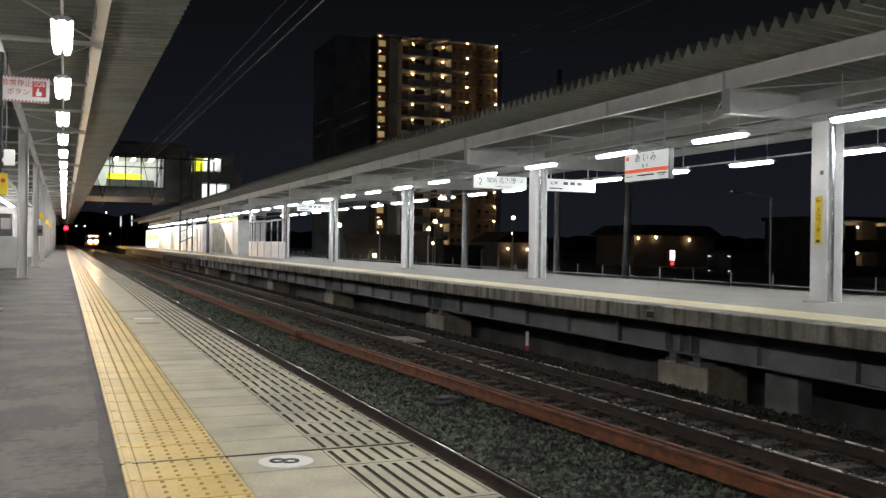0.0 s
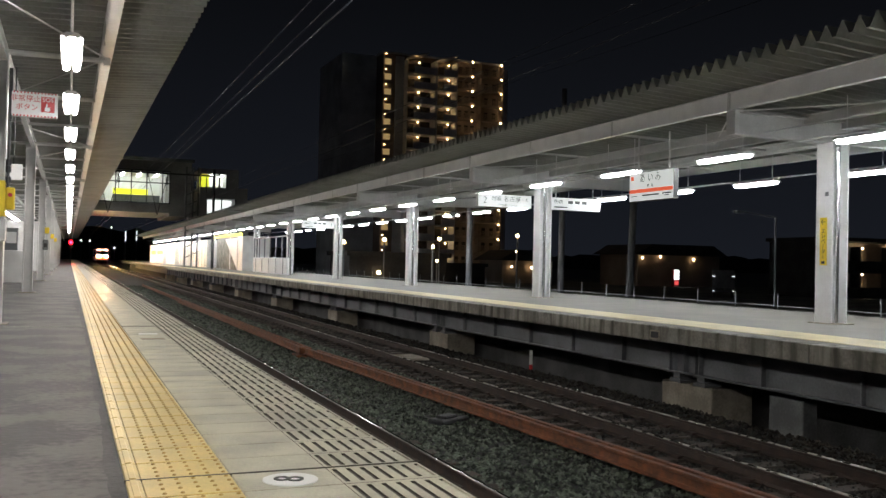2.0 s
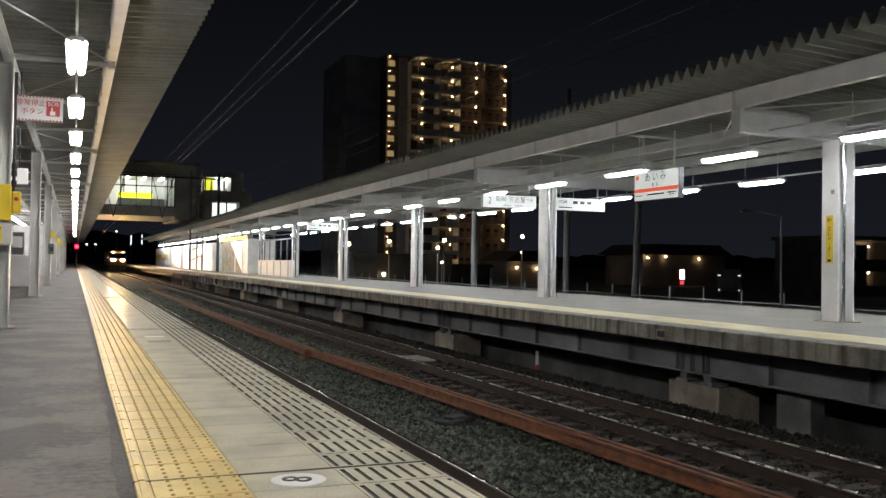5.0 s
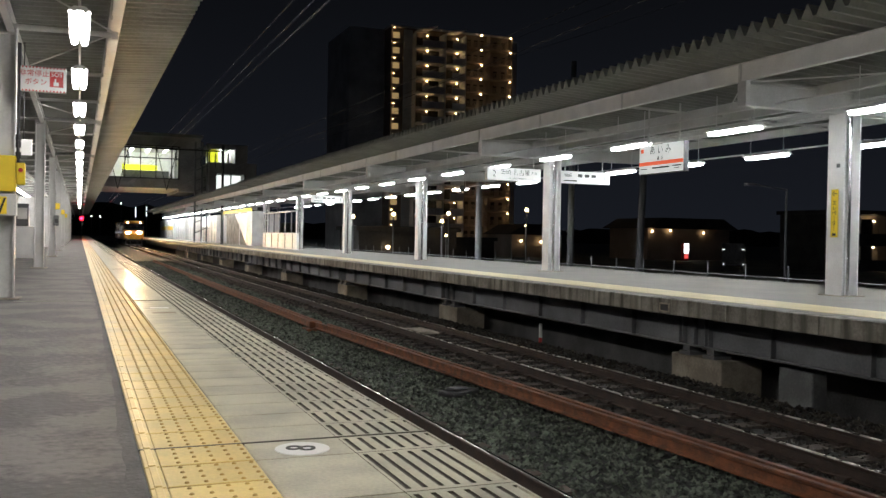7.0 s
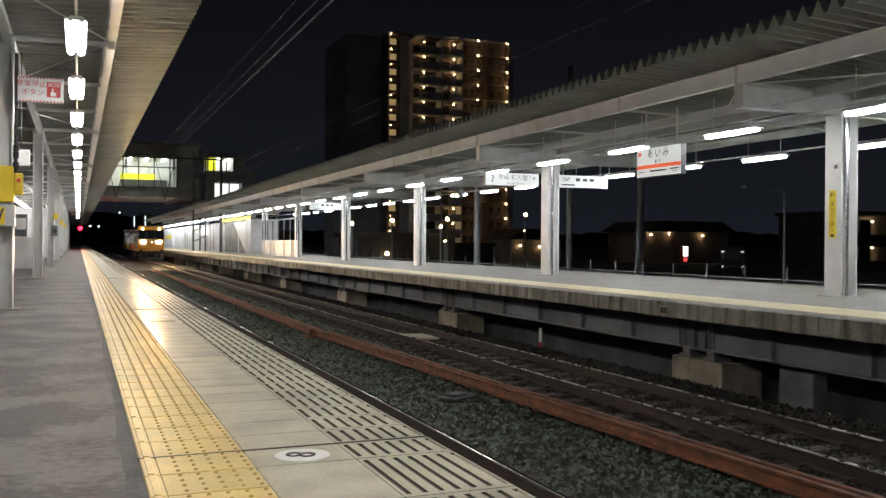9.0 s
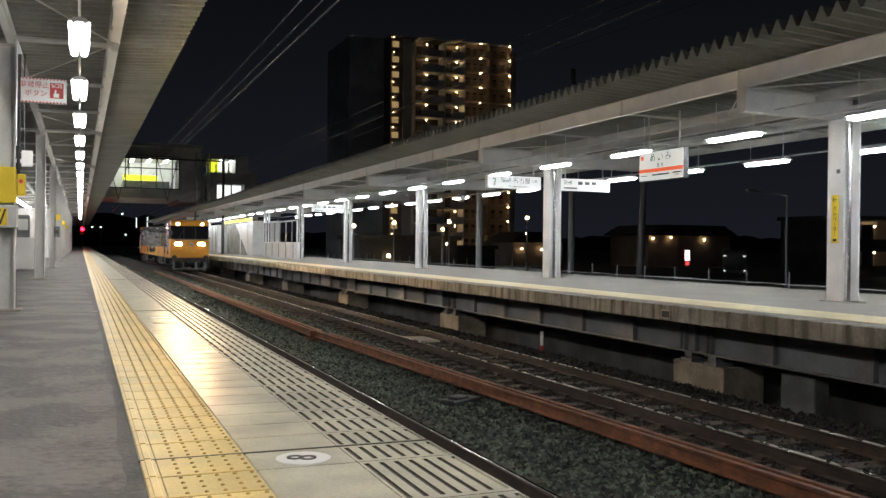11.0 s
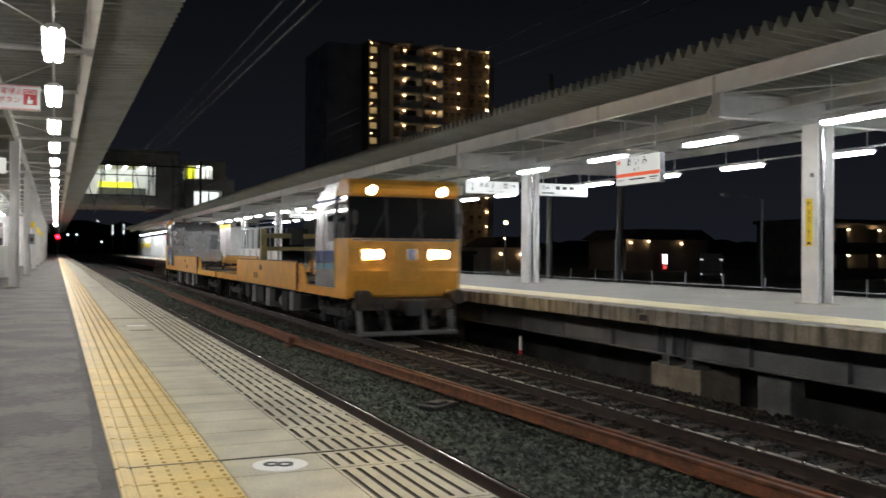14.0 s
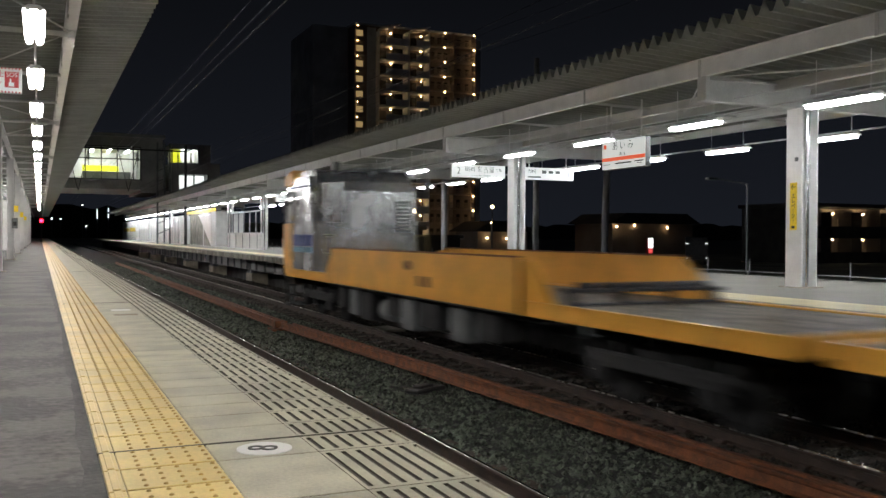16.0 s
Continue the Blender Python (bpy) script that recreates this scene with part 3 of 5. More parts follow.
# cross rods of the near roof between the columns
for k in range(-3, 24):
    bm = B()
    rod(bm, (-6.5, 0, 3.93), (0.4, 0, 4.05), 0.035, 8)
    solid("roof_strut", bm, PAINT, "thin grey strut crossing under the near roof", "strut", "near roof struts", at=(0, 11.0 + LAMP * k, 0))
    bm = B()
    rod(bm, (11.5, 0, 4.05), (17.4, 0, 3.95), 0.03, 8)
    solid("roof_strut", bm, PAINT, "thin grey strut crossing under the far roof", "strut", "far roof struts", at=(0, 9.66 + LAMP * k, 0))


# ---- signs ----
def name_sign():
    t = thing("station_name_sign", "lit white station name board with an orange band", "sign", at=(12.5, 17.65, 2.94))
    bm = B()
    box(bm, 0.0, 0.14, -0.86, 0.86, -0.34, 0.34, 0.006)
    part("case", bm, DARKMETAL, t)
    bm = B()
    box(bm, -0.006, 0.0, -0.85, 0.85, -0.33, 0.33)
    part("panel", bm, SIGNGLOW, t)
    bm = B()
    box(bm, -0.009, -0.006, -0.85, 0.85, -0.145, -0.055)
    part("orange_band", bm, ORANGE_BAND, t, "orange stripe")
    lettering("name_lettering", "あ い み", 0.24, INK, t, pose(-0.009, 0.02, 0.19, 90, 0, -90))
    lettering("kanji_lettering", "相  見", 0.1, INK, t, pose(-0.009, 0.02, 0.005, 90, 0, -90))
    for y, w, z, h in ((0.0, 0.33, -0.21, 0.035), (-0.62, 0.17, -0.2, 0.03), (-0.62, 0.1, -0.25, 0.02), (0.66, 0.14, -0.22, 0.02)):
        bm = B()
        box(bm, -0.009, -0.006, y - w, y + w, z - h / 2, z + h / 2)
        part("text_bar", bm, T_GREY, t)
    bm = B()
    box(bm, -0.009, -0.006, 0.68, 0.8, 0.16, 0.26)
    part("logo_block", bm, ORANGE_BAND, t)
    for y in (-0.6, 0.6):
        bm = B()
        rod(bm, (0.07, y, 0.34), (0.07, y, 1.2), 0.02, 8)
        part("hanger", bm, PAINT, t)
    return t


name_sign()


def direction_sign(x, y, label, left):
    t = thing("direction_sign", label, "sign", "platform direction signs", at=(x, y, 3.04))
    bm = B()
    box(bm, -0.94, 0.94, 0.0, 0.16, -0.2, 0.2, 0.006)
    part("case", bm, PAINT, t)
    bm = B()
    box(bm, -0.93, 0.93, -0.006, 0.0, -0.19, 0.19)
    part("panel", bm, SIGNGLOW, t)
    up = lambda px, pz: pose(px, -0.007, pz, 90, 0, 0)
    if left:
        lettering("platform_number", "2", 0.3, INK, t, up(-0.7, 0.0))
        lettering("destination", "岡崎", 0.19, INK, t, up(-0.3, 0.05))
        lettering("destination", "名古屋", 0.21, INK, t, up(0.25, 0.05))
        lettering("destination", "方面", 0.13, INK, t, up(0.7, 0.05))
        lettering("destination", "Okazaki, Nagoya", 0.1, INK, t, up(0.1, -0.12))
    else:
        lettering("platform_number", "1", 0.3, INK, t, up(0.74, 0.0))
        lettering("destination", "岡崎", 0.17, INK, t, up(-0.64, 0.05))
        for a, b, c, h in ((-0.28, -0.1, 0.06, 0.11), (-0.02, 0.16, 0.06, 0.1), (0.24, 0.42, 0.06, 0.1), (-0.8, -0.3, -0.11, 0.05)):
            bm = B()
            box(bm, a, b, -0.009, -0.006, c - h / 2, c + h / 2)
            part("text_bar", bm, T_BOX, t)
    for dx in (-0.7, 0.7):
        bm = B()
        rod(bm, (dx, 0.08, 0.2), (dx, 0.08, 1.0), 0.02, 8)
        part("hanger", bm, PAINT, t)
    return t


direction_sign(12.73, 25.75, "lit white direction sign with platform number two", True)
direction_sign(15.3, 25.75, "lit white direction sign with platform number one", False)
direction_sign(12.9, 49.6, "lit white direction sign far along the platform", False)

t = thing("elevator_sign", "narrow yellow vertical lift sign on the column", "sign", at=(13.735, 13.62, 1.62))
bm = B()
box(bm, -0.008, 0, -0.09, 0.09, -0.47, 0.47, 0.002)
part("plate", bm, SIGNYELLOW, t)
lettering("arrow", "←", 0.16, INK, t, pose(-0.011, 0, 0.38, 90, 0, -90))
for i, ch in enumerate("エレベ｜タ｜"):
    lettering("letter", ch, 0.105, INK, t, pose(-0.011, 0, 0.2 - 0.1 * i, 90, 0, -90))
bm = B()
box(bm, -0.011, -0.008, -0.045, 0.045, -0.44, -0.39)
part("text_bar", bm, INK, t)
t = thing("column_plate", "tiny grey number plate on the column", "plate", at=(13.735, 13.55, 2.55))
bm = B()
box(bm, -0.006, 0, -0.045, 0.045, -0.04, 0.04, 0.002)
part("plate", bm, T_BOX, t)

for y, x in ((37.3, 15.8), (62.5, 15.8)):
    t = thing("loudspeaker", "grey horn loudspeaker hanging under the far roof", "loudspeaker", "platform loudspeakers", at=(x, y, 3.25))
    bm = B()
    rod(bm, (0, 0.12, 0), (0, -0.18, -0.04), 0.06, 14, 0.15)
    part("horn", bm, T_BOX, t)
    bm = B()
    rod(bm, (0, 0.1, 0.05), (0, 0.1, 0.8), 0.015, 6)
    part("bracket", bm, PAINT, t)

# emergency stop sign and the fittings on the near column
t = thing("emergency_sign", "white emergency stop button sign with a red panel", "sign", at=(-0.50, 14.1, 3.15))
bm = B()
box(bm, -0.3, 0.3, 0.0, 0.1, -0.175, 0.175, 0.006)
part("case", bm, SIGNWHITE, t)
bm = B()
box(bm, -0.295, 0.295, -0.006, 0.0, -0.17, 0.17)
part("panel", bm, SIGNWHITE, t)
bm = B()
box(bm, 0.08, 0.26, -0.009, -0.006, -0.1, 0.12)
part("red_panel", bm, RED, t, "red panel")
lettering("sos_lettering", "SOS", 0.085, SIGNWHITE, t, pose(0.17, -0.010, 0.075, 90, 0, 0))
bm = B()
box(bm, 0.13, 0.2, -0.012, -0.009, -0.085, -0.03)
box(bm, 0.145, 0.165, -0.012, -0.009, -0.03, 0.02)
part("pointing_symbol", bm, SIGNWHITE, t)
lettering("warning_lettering", "非常停止", 0.098, RED, t, pose(-0.12, -0.010, 0.075, 90, 0, 0))
lettering("warning_lettering", "ボタン", 0.098, RED, t, pose(-0.1, -0.010, -0.045, 90, 0, 0))
bm = B()
for i in range(13):
    for z in (-0.165, 0.165):
        box(bm, -0.28 + i * 0.045, -0.26 + i * 0.045, -0.009, -0.006, z - 0.012, z + 0.012)
tagged(part("striped_border", bm, RED, t, "red dashes"), kind="stuff")
bm = B()
box(bm, -0.34, -0.29, 0.02, 0.08, -0.25, 0.5, 0.005)
part("bracket", bm, DARKMETAL, t)

t = thing("cable_riser", "dark cable riser clipped beside the column", "cable", at=(-0.84, 14.5, 0))
bm = B()
rod(bm, (0, 0, 1.9), (0, 0, 3.7), 0.022, 8)
for z in (2.05, 2.2, 2.3):
    rod(bm, (0, 0, z), (0.0, 0, z + 0.09), 0.04, 8)
part("riser", bm, DARKMETAL, t)
t = thing("yellow_band", "yellow warning band wrapped round the column", "band", at=(-1.0, 14.6, 1.82))
bm = B()
box(bm, -0.135, 0.135, -0.135, 0.135, -0.26, 0.26, 0.01)
part("sleeve", bm, SIGNYELLOW, t)
t = thing("emergency_button_box", "yellow emergency button box on the column", "button box", at=(-0.80, 14.48, 1.82))
bm = B()
box(bm, -0.06, 0.06, -0.05, 0.05, -0.16, 0.16, 0.015)
part("body", bm, SIGNYELLOW, t)
bm = B()
rod(bm, (0, -0.05, 0.05), (0, -0.08, 0.05), 0.03, 12)
part("button", bm, RED, t)
t = thing("warning_cabinet", "pale cabinet with black and yellow stripes on the column", "cabinet", at=(-1.0, 14.45, 1.36))
bm = B()
box(bm, -0.17, 0.16, -0.12, 0.05, -0.16, 0.16, 0.012)
part("body", bm, PAINT, t)
bm = B()
for i in range(2):
    prism(bm, [(-0.15 + i * 0.07, -0.12), (-0.12 + i * 0.07, -0.12), (-0.05 + i * 0.07, 0.1), (-0.08 + i * 0.07, 0.1)], "y", -0.126, -0.12)
part("stripe", bm, INK, t)
bm = B()
box(bm, -0.15, 0.03, -0.1225, -0.12, -0.13, 0.12)
part("stripe_ground", bm, SIGNYELLOW, t)
t = thing("small_sign", "small white sign hanging beside the column", "sign", at=(-0.86, 16.2, 2.35))
bm = B()
box(bm, -0.13, 0.13, 0, 0.03, -0.13, 0.13, 0.005)
part("panel", bm, SIGNWHITE, t)
bm = B()
rod(bm, (0, 0.015, 0.13), (0, 0.015, 1.7), 0.01, 6)
part("hanger", bm, DARKMETAL, t)
# ---- station building across the tracks ----
t = thing("station_building", "dark station building bridging the tracks with lit windows", "building", at=(0, 100, 0))
bm = B()
box(bm, -40, 4.0 - 1.45, 0.3, 14, 5.7, 11.2)
box(bm, 2.55, 9.75, 0.3, 14, 10.12, 11.2)
box(bm, 2.55, 9.75, 0.3, 14, 5.7, 6.75)
box(bm, 9.75, 12.0, 0.3, 14, 5.4, 11.2)
box(bm, 12.0, 19.4, 2.6, 4.1, 5.0, 5.7)
part("wall", bm, BUILDING, t)
bm = B()
box(bm, -40.4, 12.2, -0.2, 14.4, 11.2, 11.5)
part("roof", bm, GIRDER, t)
bm = B()
box(bm, 2.55, 9.75, 6.0, 6.1, 6.75, 10.12)
part("back_wall", bm, WHITE, t, "white concourse wall")
for x in (3.4, 5.1, 6.8, 8.6):
    bm = B()
    box(bm, x - 0.12, x + 0.12, 0.8, 5.6, 9.86, 9.9)
    part("strip_light", bm, CEILING_STRIP, t, "glowing ceiling strip light")
bm = B()
box(bm, 2.55, 9.75, 0.4, 6.0, 6.6, 6.76)
part("concourse_floor", bm, PAINT, t)
bm = B()
box(bm, 2.55, 9.75, 0.4, 6.0, 9.9, 10.1)
part("concourse_ceiling", bm, PAINT, t)
bm = B()
box(bm, 4.15, 7.75, 3.0, 3.2, 7.72, 8.3)
part("departure_board", bm, YELLOWLIT, t, "bright yellow lit board")
bm = B()
box(bm, 4.2, 9.0, 3.3, 3.6, 6.75, 7.7)
part("ticket_barrier", bm, GIRDER, t)
for x in (3.2, 9.3):
    bm = B()
    box(bm, x - 0.3, x + 0.3, 3.5, 4.1, 6.75, 9.9)
    part("pillar", bm, WHITE, t)
for x in (2.6, 4.3, 5.85, 7.4, 9.0, 9.72):
    bm = B()
    box(bm, x - 0.05, x + 0.05, 0.0, 0.25, 6.7, 10.15)
    part("mullion", bm, DARKMETAL, t)
for z in (6.72, 8.85, 10.13):
    bm = B()
    box(bm, 2.5, 9.8, 0.02, 0.22, z - 0.05, z + 0.05)
    part("transom", bm, DARKMETAL, t)

for x in (-14.0, -2.6, 19.0):
    bm = B()
    box(bm, x - 0.35, x + 0.35, 3.0, 3.7, -1.9, 5.7, 0.03)
    part("pier", bm, CONCRETE_DARK, t)

t = thing("stair_tower", "dark stair tower with lit windows beside the station building", "building", at=(0, 100, 0))
bm = B()
box(bm, 12.9, 17.0, 0.3, 10, 10.15, 10.7)
box(bm, 15.7, 17.0, 0.3, 10, 8.72, 10.15)
box(bm, 12.9, 18.0, 0.3, 10, 7.5, 8.72)
box(bm, 12.9, 13.7, 0.3, 10, 4.2, 7.5)
box(bm, 16.7, 18.0, 0.3, 10, 4.2, 7.5)
part("wall", bm, BUILDING, t)
bm = B()
box(bm, 12.9, 15.7, 3.0, 3.1, 8.72, 10.15)
part("back_wall", bm, WHITE, t)
for x in (14.2, 15.3):
    bm = B()
    box(bm, x - 0.15, x + 0.15, 0.7, 2.8, 10.05, 10.1)
    part("strip_light", bm, CEILING_STRIP, t)
bm = B()
box(bm, 13.7, 16.7, 3.0, 3.1, 5.0, 7.5)
part("lit_back_wall", bm, COOLWIN, t, "bright white lit interior")
bm = B()
box(bm, 12.95, 13.9, 1.0, 1.1, 8.75, 10.1)
part("yellow_board", bm, YELLOWLIT, t, "lit yellow board")
for x, z0, z1 in ((14.9, 8.7, 10.2), (15.68, 8.7, 10.2), (12.93, 8.7, 10.2), (15.2, 4.5, 7.5), (16.68, 4.5, 7.5)):
    bm = B()
    box(bm, x - 0.06, x + 0.06, 0.0, 0.25, z0, z1)
    part("mullion", bm, DARKMETAL, t)
t = thing("service_tower", "grey lattice service tower beside the station building", "tower", at=(11.6, 98.5, 0))
for x in (-0.35, 0.35, 0.9):
    bm = B()
    box(bm, x - 0.09, x + 0.09, -0.09, 0.09, 0, 10.6, 0.01)
    part("post", bm, GIRDER, t)
for i in range(9):
    bm = B()
    rod(bm, (-0.35, 0, 1 + i * 1.1), (0.9, 0, 1.6 + i * 1.1), 0.05, 6)
    part("brace", bm, GIRDER, t)

# enclosures on the far platform below the building
def enclosure(name, x0, x1, y0, y1, h, mat, label):
    bm = B()
    box(bm, x0, x1, y0, y1, 0, h, 0.02)
    t = solid(name, bm, mat, label, "enclosure")
    n = max(1, int((y1 - y0) / 2.2))
    for i in range(n):
        bm = B()
        y = y0 + (i + 0.5) * (y1 - y0) / n
        box(bm, x0 - 0.03, x0 - 0.004, y - 0.04, y + 0.04, 0.05, h - 0.05)
        part("panel_joint", bm, GIRDER, t)
    return t


FACE = 13.78         # front of the rooms on the far platform
enclosure("waiting_room", FACE, 16.0, 100.3, 115.1, 3.0, WHITE, "white panelled waiting room with bright windows on the platform")
for y in (107.2, 109.6, 112.0):
    t = thing("lit_window", "bright window in the white waiting room wall", "window", "waiting room windows", at=(FACE, y, 1.85))
    bm = B()
    box(bm, -0.012, -0.001, -0.95, 0.95, -0.05, 0.95)
    part("pane", bm, COOLWIN, t, "bright white lit pane")
    bm = B()
    box(bm, -0.03, -0.013, -1.0, 1.0, 0.95, 1.02)
    box(bm, -0.03, -0.013, -1.0, 1.0, -0.12, -0.05)
    part("frame", bm, PAINT, t)
enclosure("lift_shaft", FACE, 15.6, 118.6, 128.2, 3.1, WHITE, "white lift shaft on the far platform")
enclosure("store_room", FACE, 15.6, 132.0, 144.5, 3.1, WHITE, "white panelled room on the far platform")
enclosure("end_room", FACE, 15.6, 149.0, 174.0, 3.1, WHITE, "white panelled room at the platform end")
for y0, y1 in ((150.0, 159.5), (161.5, 171.0)):
    t = thing("wall_band", "yellow information band on the white end room", "sign", "yellow wall bands", at=(FACE - 0.033, y0, 1.75))
    bm = B()
    box(bm, 0, 0.028, 0, y1 - y0, -0.3, 0.3)
    part("board", bm, SIGNYELLOW, t)
enclosure("waiting_room_wall", 13.6, 13.78, 60.4, 72.6, 1.15, WHITE, "white low wall of the waiting area")
t = thing("stair_flight", "grey stair flight rising under the far roof", "stairs", at=(FACE, 78.5, 0))
bm = B()
box(bm, 0, 2.4, 2.5, 14.5, 0, 3.0)
part("side_wall", bm, CONCRETE, t, "grey concrete stair wall")
bm = B()
box(bm, 0, 2.4, 0, 2.5, 0, 3.0)
part("end_panel", bm, PAINT, t, "light grey end panel")
bm = B()
prism(bm, [(2.5, 0.1), (2.6, 0.1), (9.2, 2.85), (2.5, 2.85)], "x", -0.03, -0.002)
part("flank_panel", bm, WHITE, t, "white panel following the slope of the stair")
bm = B()
box(bm, -0.06, 0.0, 0, 17.0, 3.001, 3.3)
part("yellow_header", bm, SIGNYELLOW, t, "yellow header board")
for i in range(5):
    bm = B()
    box(bm, -0.012, -0.002, 9.6 + i * 0.98, 9.63 + i * 0.98, 0.05, 2.95)
    part("panel_joint", bm, GIRDER, t)
for k in range(28):
    copy_thing(l1, pose(13.05, 110.0 + 1.75 * k, 3.41))
t = thing("waiting_shelter", "glazed waiting shelter with dark frames on the far platform", "shelter", at=(13.69, 60.45, 0))
for i in range(7):
    bm = B()
    box(bm, -0.04, 0.04, i * 2.02 - 0.04, i * 2.02 + 0.04, 1.15, 2.6)
    part("frame_post", bm, GIRDER, t)
bm = B()
box(bm, -0.05, 0.05, -0.05, 12.2, 2.6, 2.7)
part("frame_head", bm, GIRDER, t)

t = thing("line_portal", "dark overhead line portal with insulators before the station", "mast", at=(0, 88, 0))
for x in (-4.6, 12.6):
    bm = B()
    rod(bm, (x, 0, 0.0), (x, 0, 9.4), 0.13, 10)
    part("mast", bm, POLE, t)
bm = B()
box(bm, -4.6, 12.6, -0.06, 0.06, 8.75, 8.9)
part("cross_beam", bm, DARKMETAL, t)
for x in (4.05, 8.3, 11.9):
    bm = B()
    rod(bm, (x, 0, 8.9), (x, 0, 7.2), 0.03, 6)
    for i in range(5):
        rod(bm, (x, 0, 8.5 - i * 0.16), (x, 0, 8.42 - i * 0.16), 0.11, 10)
    part("insulator", bm, DARKMETAL, t)
for x in (NEAR_TRACK, FAR_TRACK):
    bm = B()
    rod(bm, (x - 0.9, 0, 8.75), (x, 0, 4.95), 0.03, 6)
    rod(bm, (x + 0.9, 0, 8.75), (x, 0, 4.95), 0.03, 6)
    part("drop_bracket", bm, DARKMETAL, t)

# near platform, far end
enclosure("near_stair_enclosure", -6.0, -1.6, 60, 96, 3.0, PAINT, "grey panelled stair enclosure on the near platform")
t = thing("near_kiosk", "white boxy equipment unit behind the columns", "equipment", at=(-1.9, 36, 0))
bm = B()
box(bm, -0.5, 0.5, -0.4, 0.4, 0, 1.15, 0.02)
part("body", bm, WHITE, t)
bm = B()
box(bm, -0.16, 0.16, -0.42, -0.40, 1.4, 1.8)
part("notice", bm, SIGNWHITE, t)
bm = B()
box(bm, -0.2, 0.2, -0.4, 0.1, 1.15, 1.95, 0.01)
part("upper_body", bm, GIRDER, t)
for y in (38.4, 50.2, 62):
    t = thing("yellow_sign", "small yellow sign on a column of the near platform", "sign", "near yellow signs", at=(-0.82, y - 0.2, 1.95))
    bm = B()
    box(bm, -0.06, 0.1, -0.03, 0.03, -0.12, 0.12, 0.01)
    part("plate", bm, SIGNYELLOW, t)
t = thing("call_box", "grey call box on a column of the near platform", "call box", at=(-0.84, 38.2, 1.4))
bm = B()
box(bm, -0.1, 0.1, -0.08, 0.08, -0.2, 0.2, 0.02)
part("body", bm, T_BOX, t)
bm = B()
box(bm, -0.06, 0.06, -0.085, -0.08, -0.1, 0.06)
part("face", bm, INK, t)
t = thing("departure_signal", "glowing red departure signal at the platform end", "signal", at=(0.2, 118, 0))
bm = B()
rod(bm, (0, 0, 0), (0, 0, 2.2), 0.06)
part("post", bm, DARKMETAL, t)
bm = B()
box(bm, -0.25, 0.25, -0.1, 0.1, 2.0, 3.0, 0.03)
part("housing", bm, DARKMETAL, t)
bm = B()
rod(bm, (0, -0.11, 2.55), (0, -0.16, 2.55), 0.2, 16)
part("lens", bm, REDLIGHT, t, "glowing red lens")
bm = B()
box(bm, -26, -25.8, Y0, Y1, 0, 5)
solid("wall_back", bm, CONCRETE_DARK, "plain dark wall closing the near platform", "wall", kind="structure")


# ---- overhead line ----
def wire(a, b, r, sag, label, group, mat=DARKMETAL):
    cu = bpy.data.curves.new("overhead_wire", "CURVE")
    cu.dimensions, cu.bevel_depth, cu.bevel_resolution = "3D", r, 1
    n = 2 + int((b[1] - a[1]) / 4)
    s = cu.splines.new("POLY")
    s.points.add(n - 1)
    for i in range(n):
        u = i / (n - 1)
        span = (u * (b[1] - a[1]) / 50) % 1
        p = Vector(a).lerp(Vector(b), u)
        s.points[i].co = (p.x, p.y, p.z - sag * 4 * span * (1 - span), 1)
    cu.materials.append(mat)
    ob = new("overhead_wire", cu)
    return tagged(ob, label, "wire", group)


for x, zc, zm in ((NEAR_TRACK, 4.28, 4.95), (FAR_TRACK, 4.46, 4.96)):
    wire((x, -10, zc), (x, 240, zc), 0.007, 0.0, "thin grey contact wire above the track", "overhead wires", WIRE_NEAR if x < 5 else WIRE)
    wire((x, -10, zm), (x, 240, zm), 0.005, 0.12, "thin grey messenger wire above the track", "overhead wires", WIRE_NEAR if x < 5 else WIRE)
wire((NEAR_TRACK - 0.2, -10, 4.3), (NEAR_TRACK + 0.05, 240, 4.3), 0.005, 0.0, "thin grey contact wire above the track", "overhead wires", WIRE_NEAR)
wire((19.5, -10, 9.9), (19.5, 240, 9.9), 0.008, 0.6, "dark feeder cable high behind the far roof", "feeder cables", WIRE)
wire((19.5, -10, 10.8), (19.5, 240, 10.8), 0.008, 0.6, "dark feeder cable high behind the far roof", "feeder cables", WIRE)


def gantry_mast(y):
    t = thing("catenary_mast", "grey steel overhead line portal across the tracks", "mast", "overhead line masts", at=(0, y, 0))
    for x in (18.8,):
        bm = B()
        rod(bm, (x, 0, -1.9), (x, 0, 4.2), 0.17, 12, 0.14)
        part("pole", bm, GIRDER, t)
    return t


m0 = gantry_mast(42.0)
for y in (92.0,):
    copy_thing(m0, pose(0, y, 0))


def pole(x, y, h, r, lean, label):
    bm = B()
    rod(bm, (0, 0, 0), (lean, 0, h), r, 12, r * 0.8)
    return solid("utility_pole", bm, POLE, label, "pole", "utility poles", at=(x, y, -1.9))


pole(20.7, 36.0, 11.0, 0.15, 0.0, "grey steel pole standing behind the far platform")
pole(23.2, 34.3, 11.0, 0.17, 0.35, "dark concrete pole leaning slightly behind the platform")


# ---- street lamps ----
def street_lamp(x, y, h, lens, r, label):
    t = thing("street_lamp", label, "street lamp", "street lamps", at=(x, y, -1.9))
    bm = B()
    rod(bm, (0, 0, 0), (0, 0, h), 0.06, 8)
    part("post", bm, GIRDER, t)
    bm = B()
    bmesh.ops.create_uvsphere(bm, u_segments=14, v_segments=8, radius=r, matrix=Matrix.Translation((0, 0, h)))
    part("globe", bm, lens, t, "warm glowing globe")
    return t


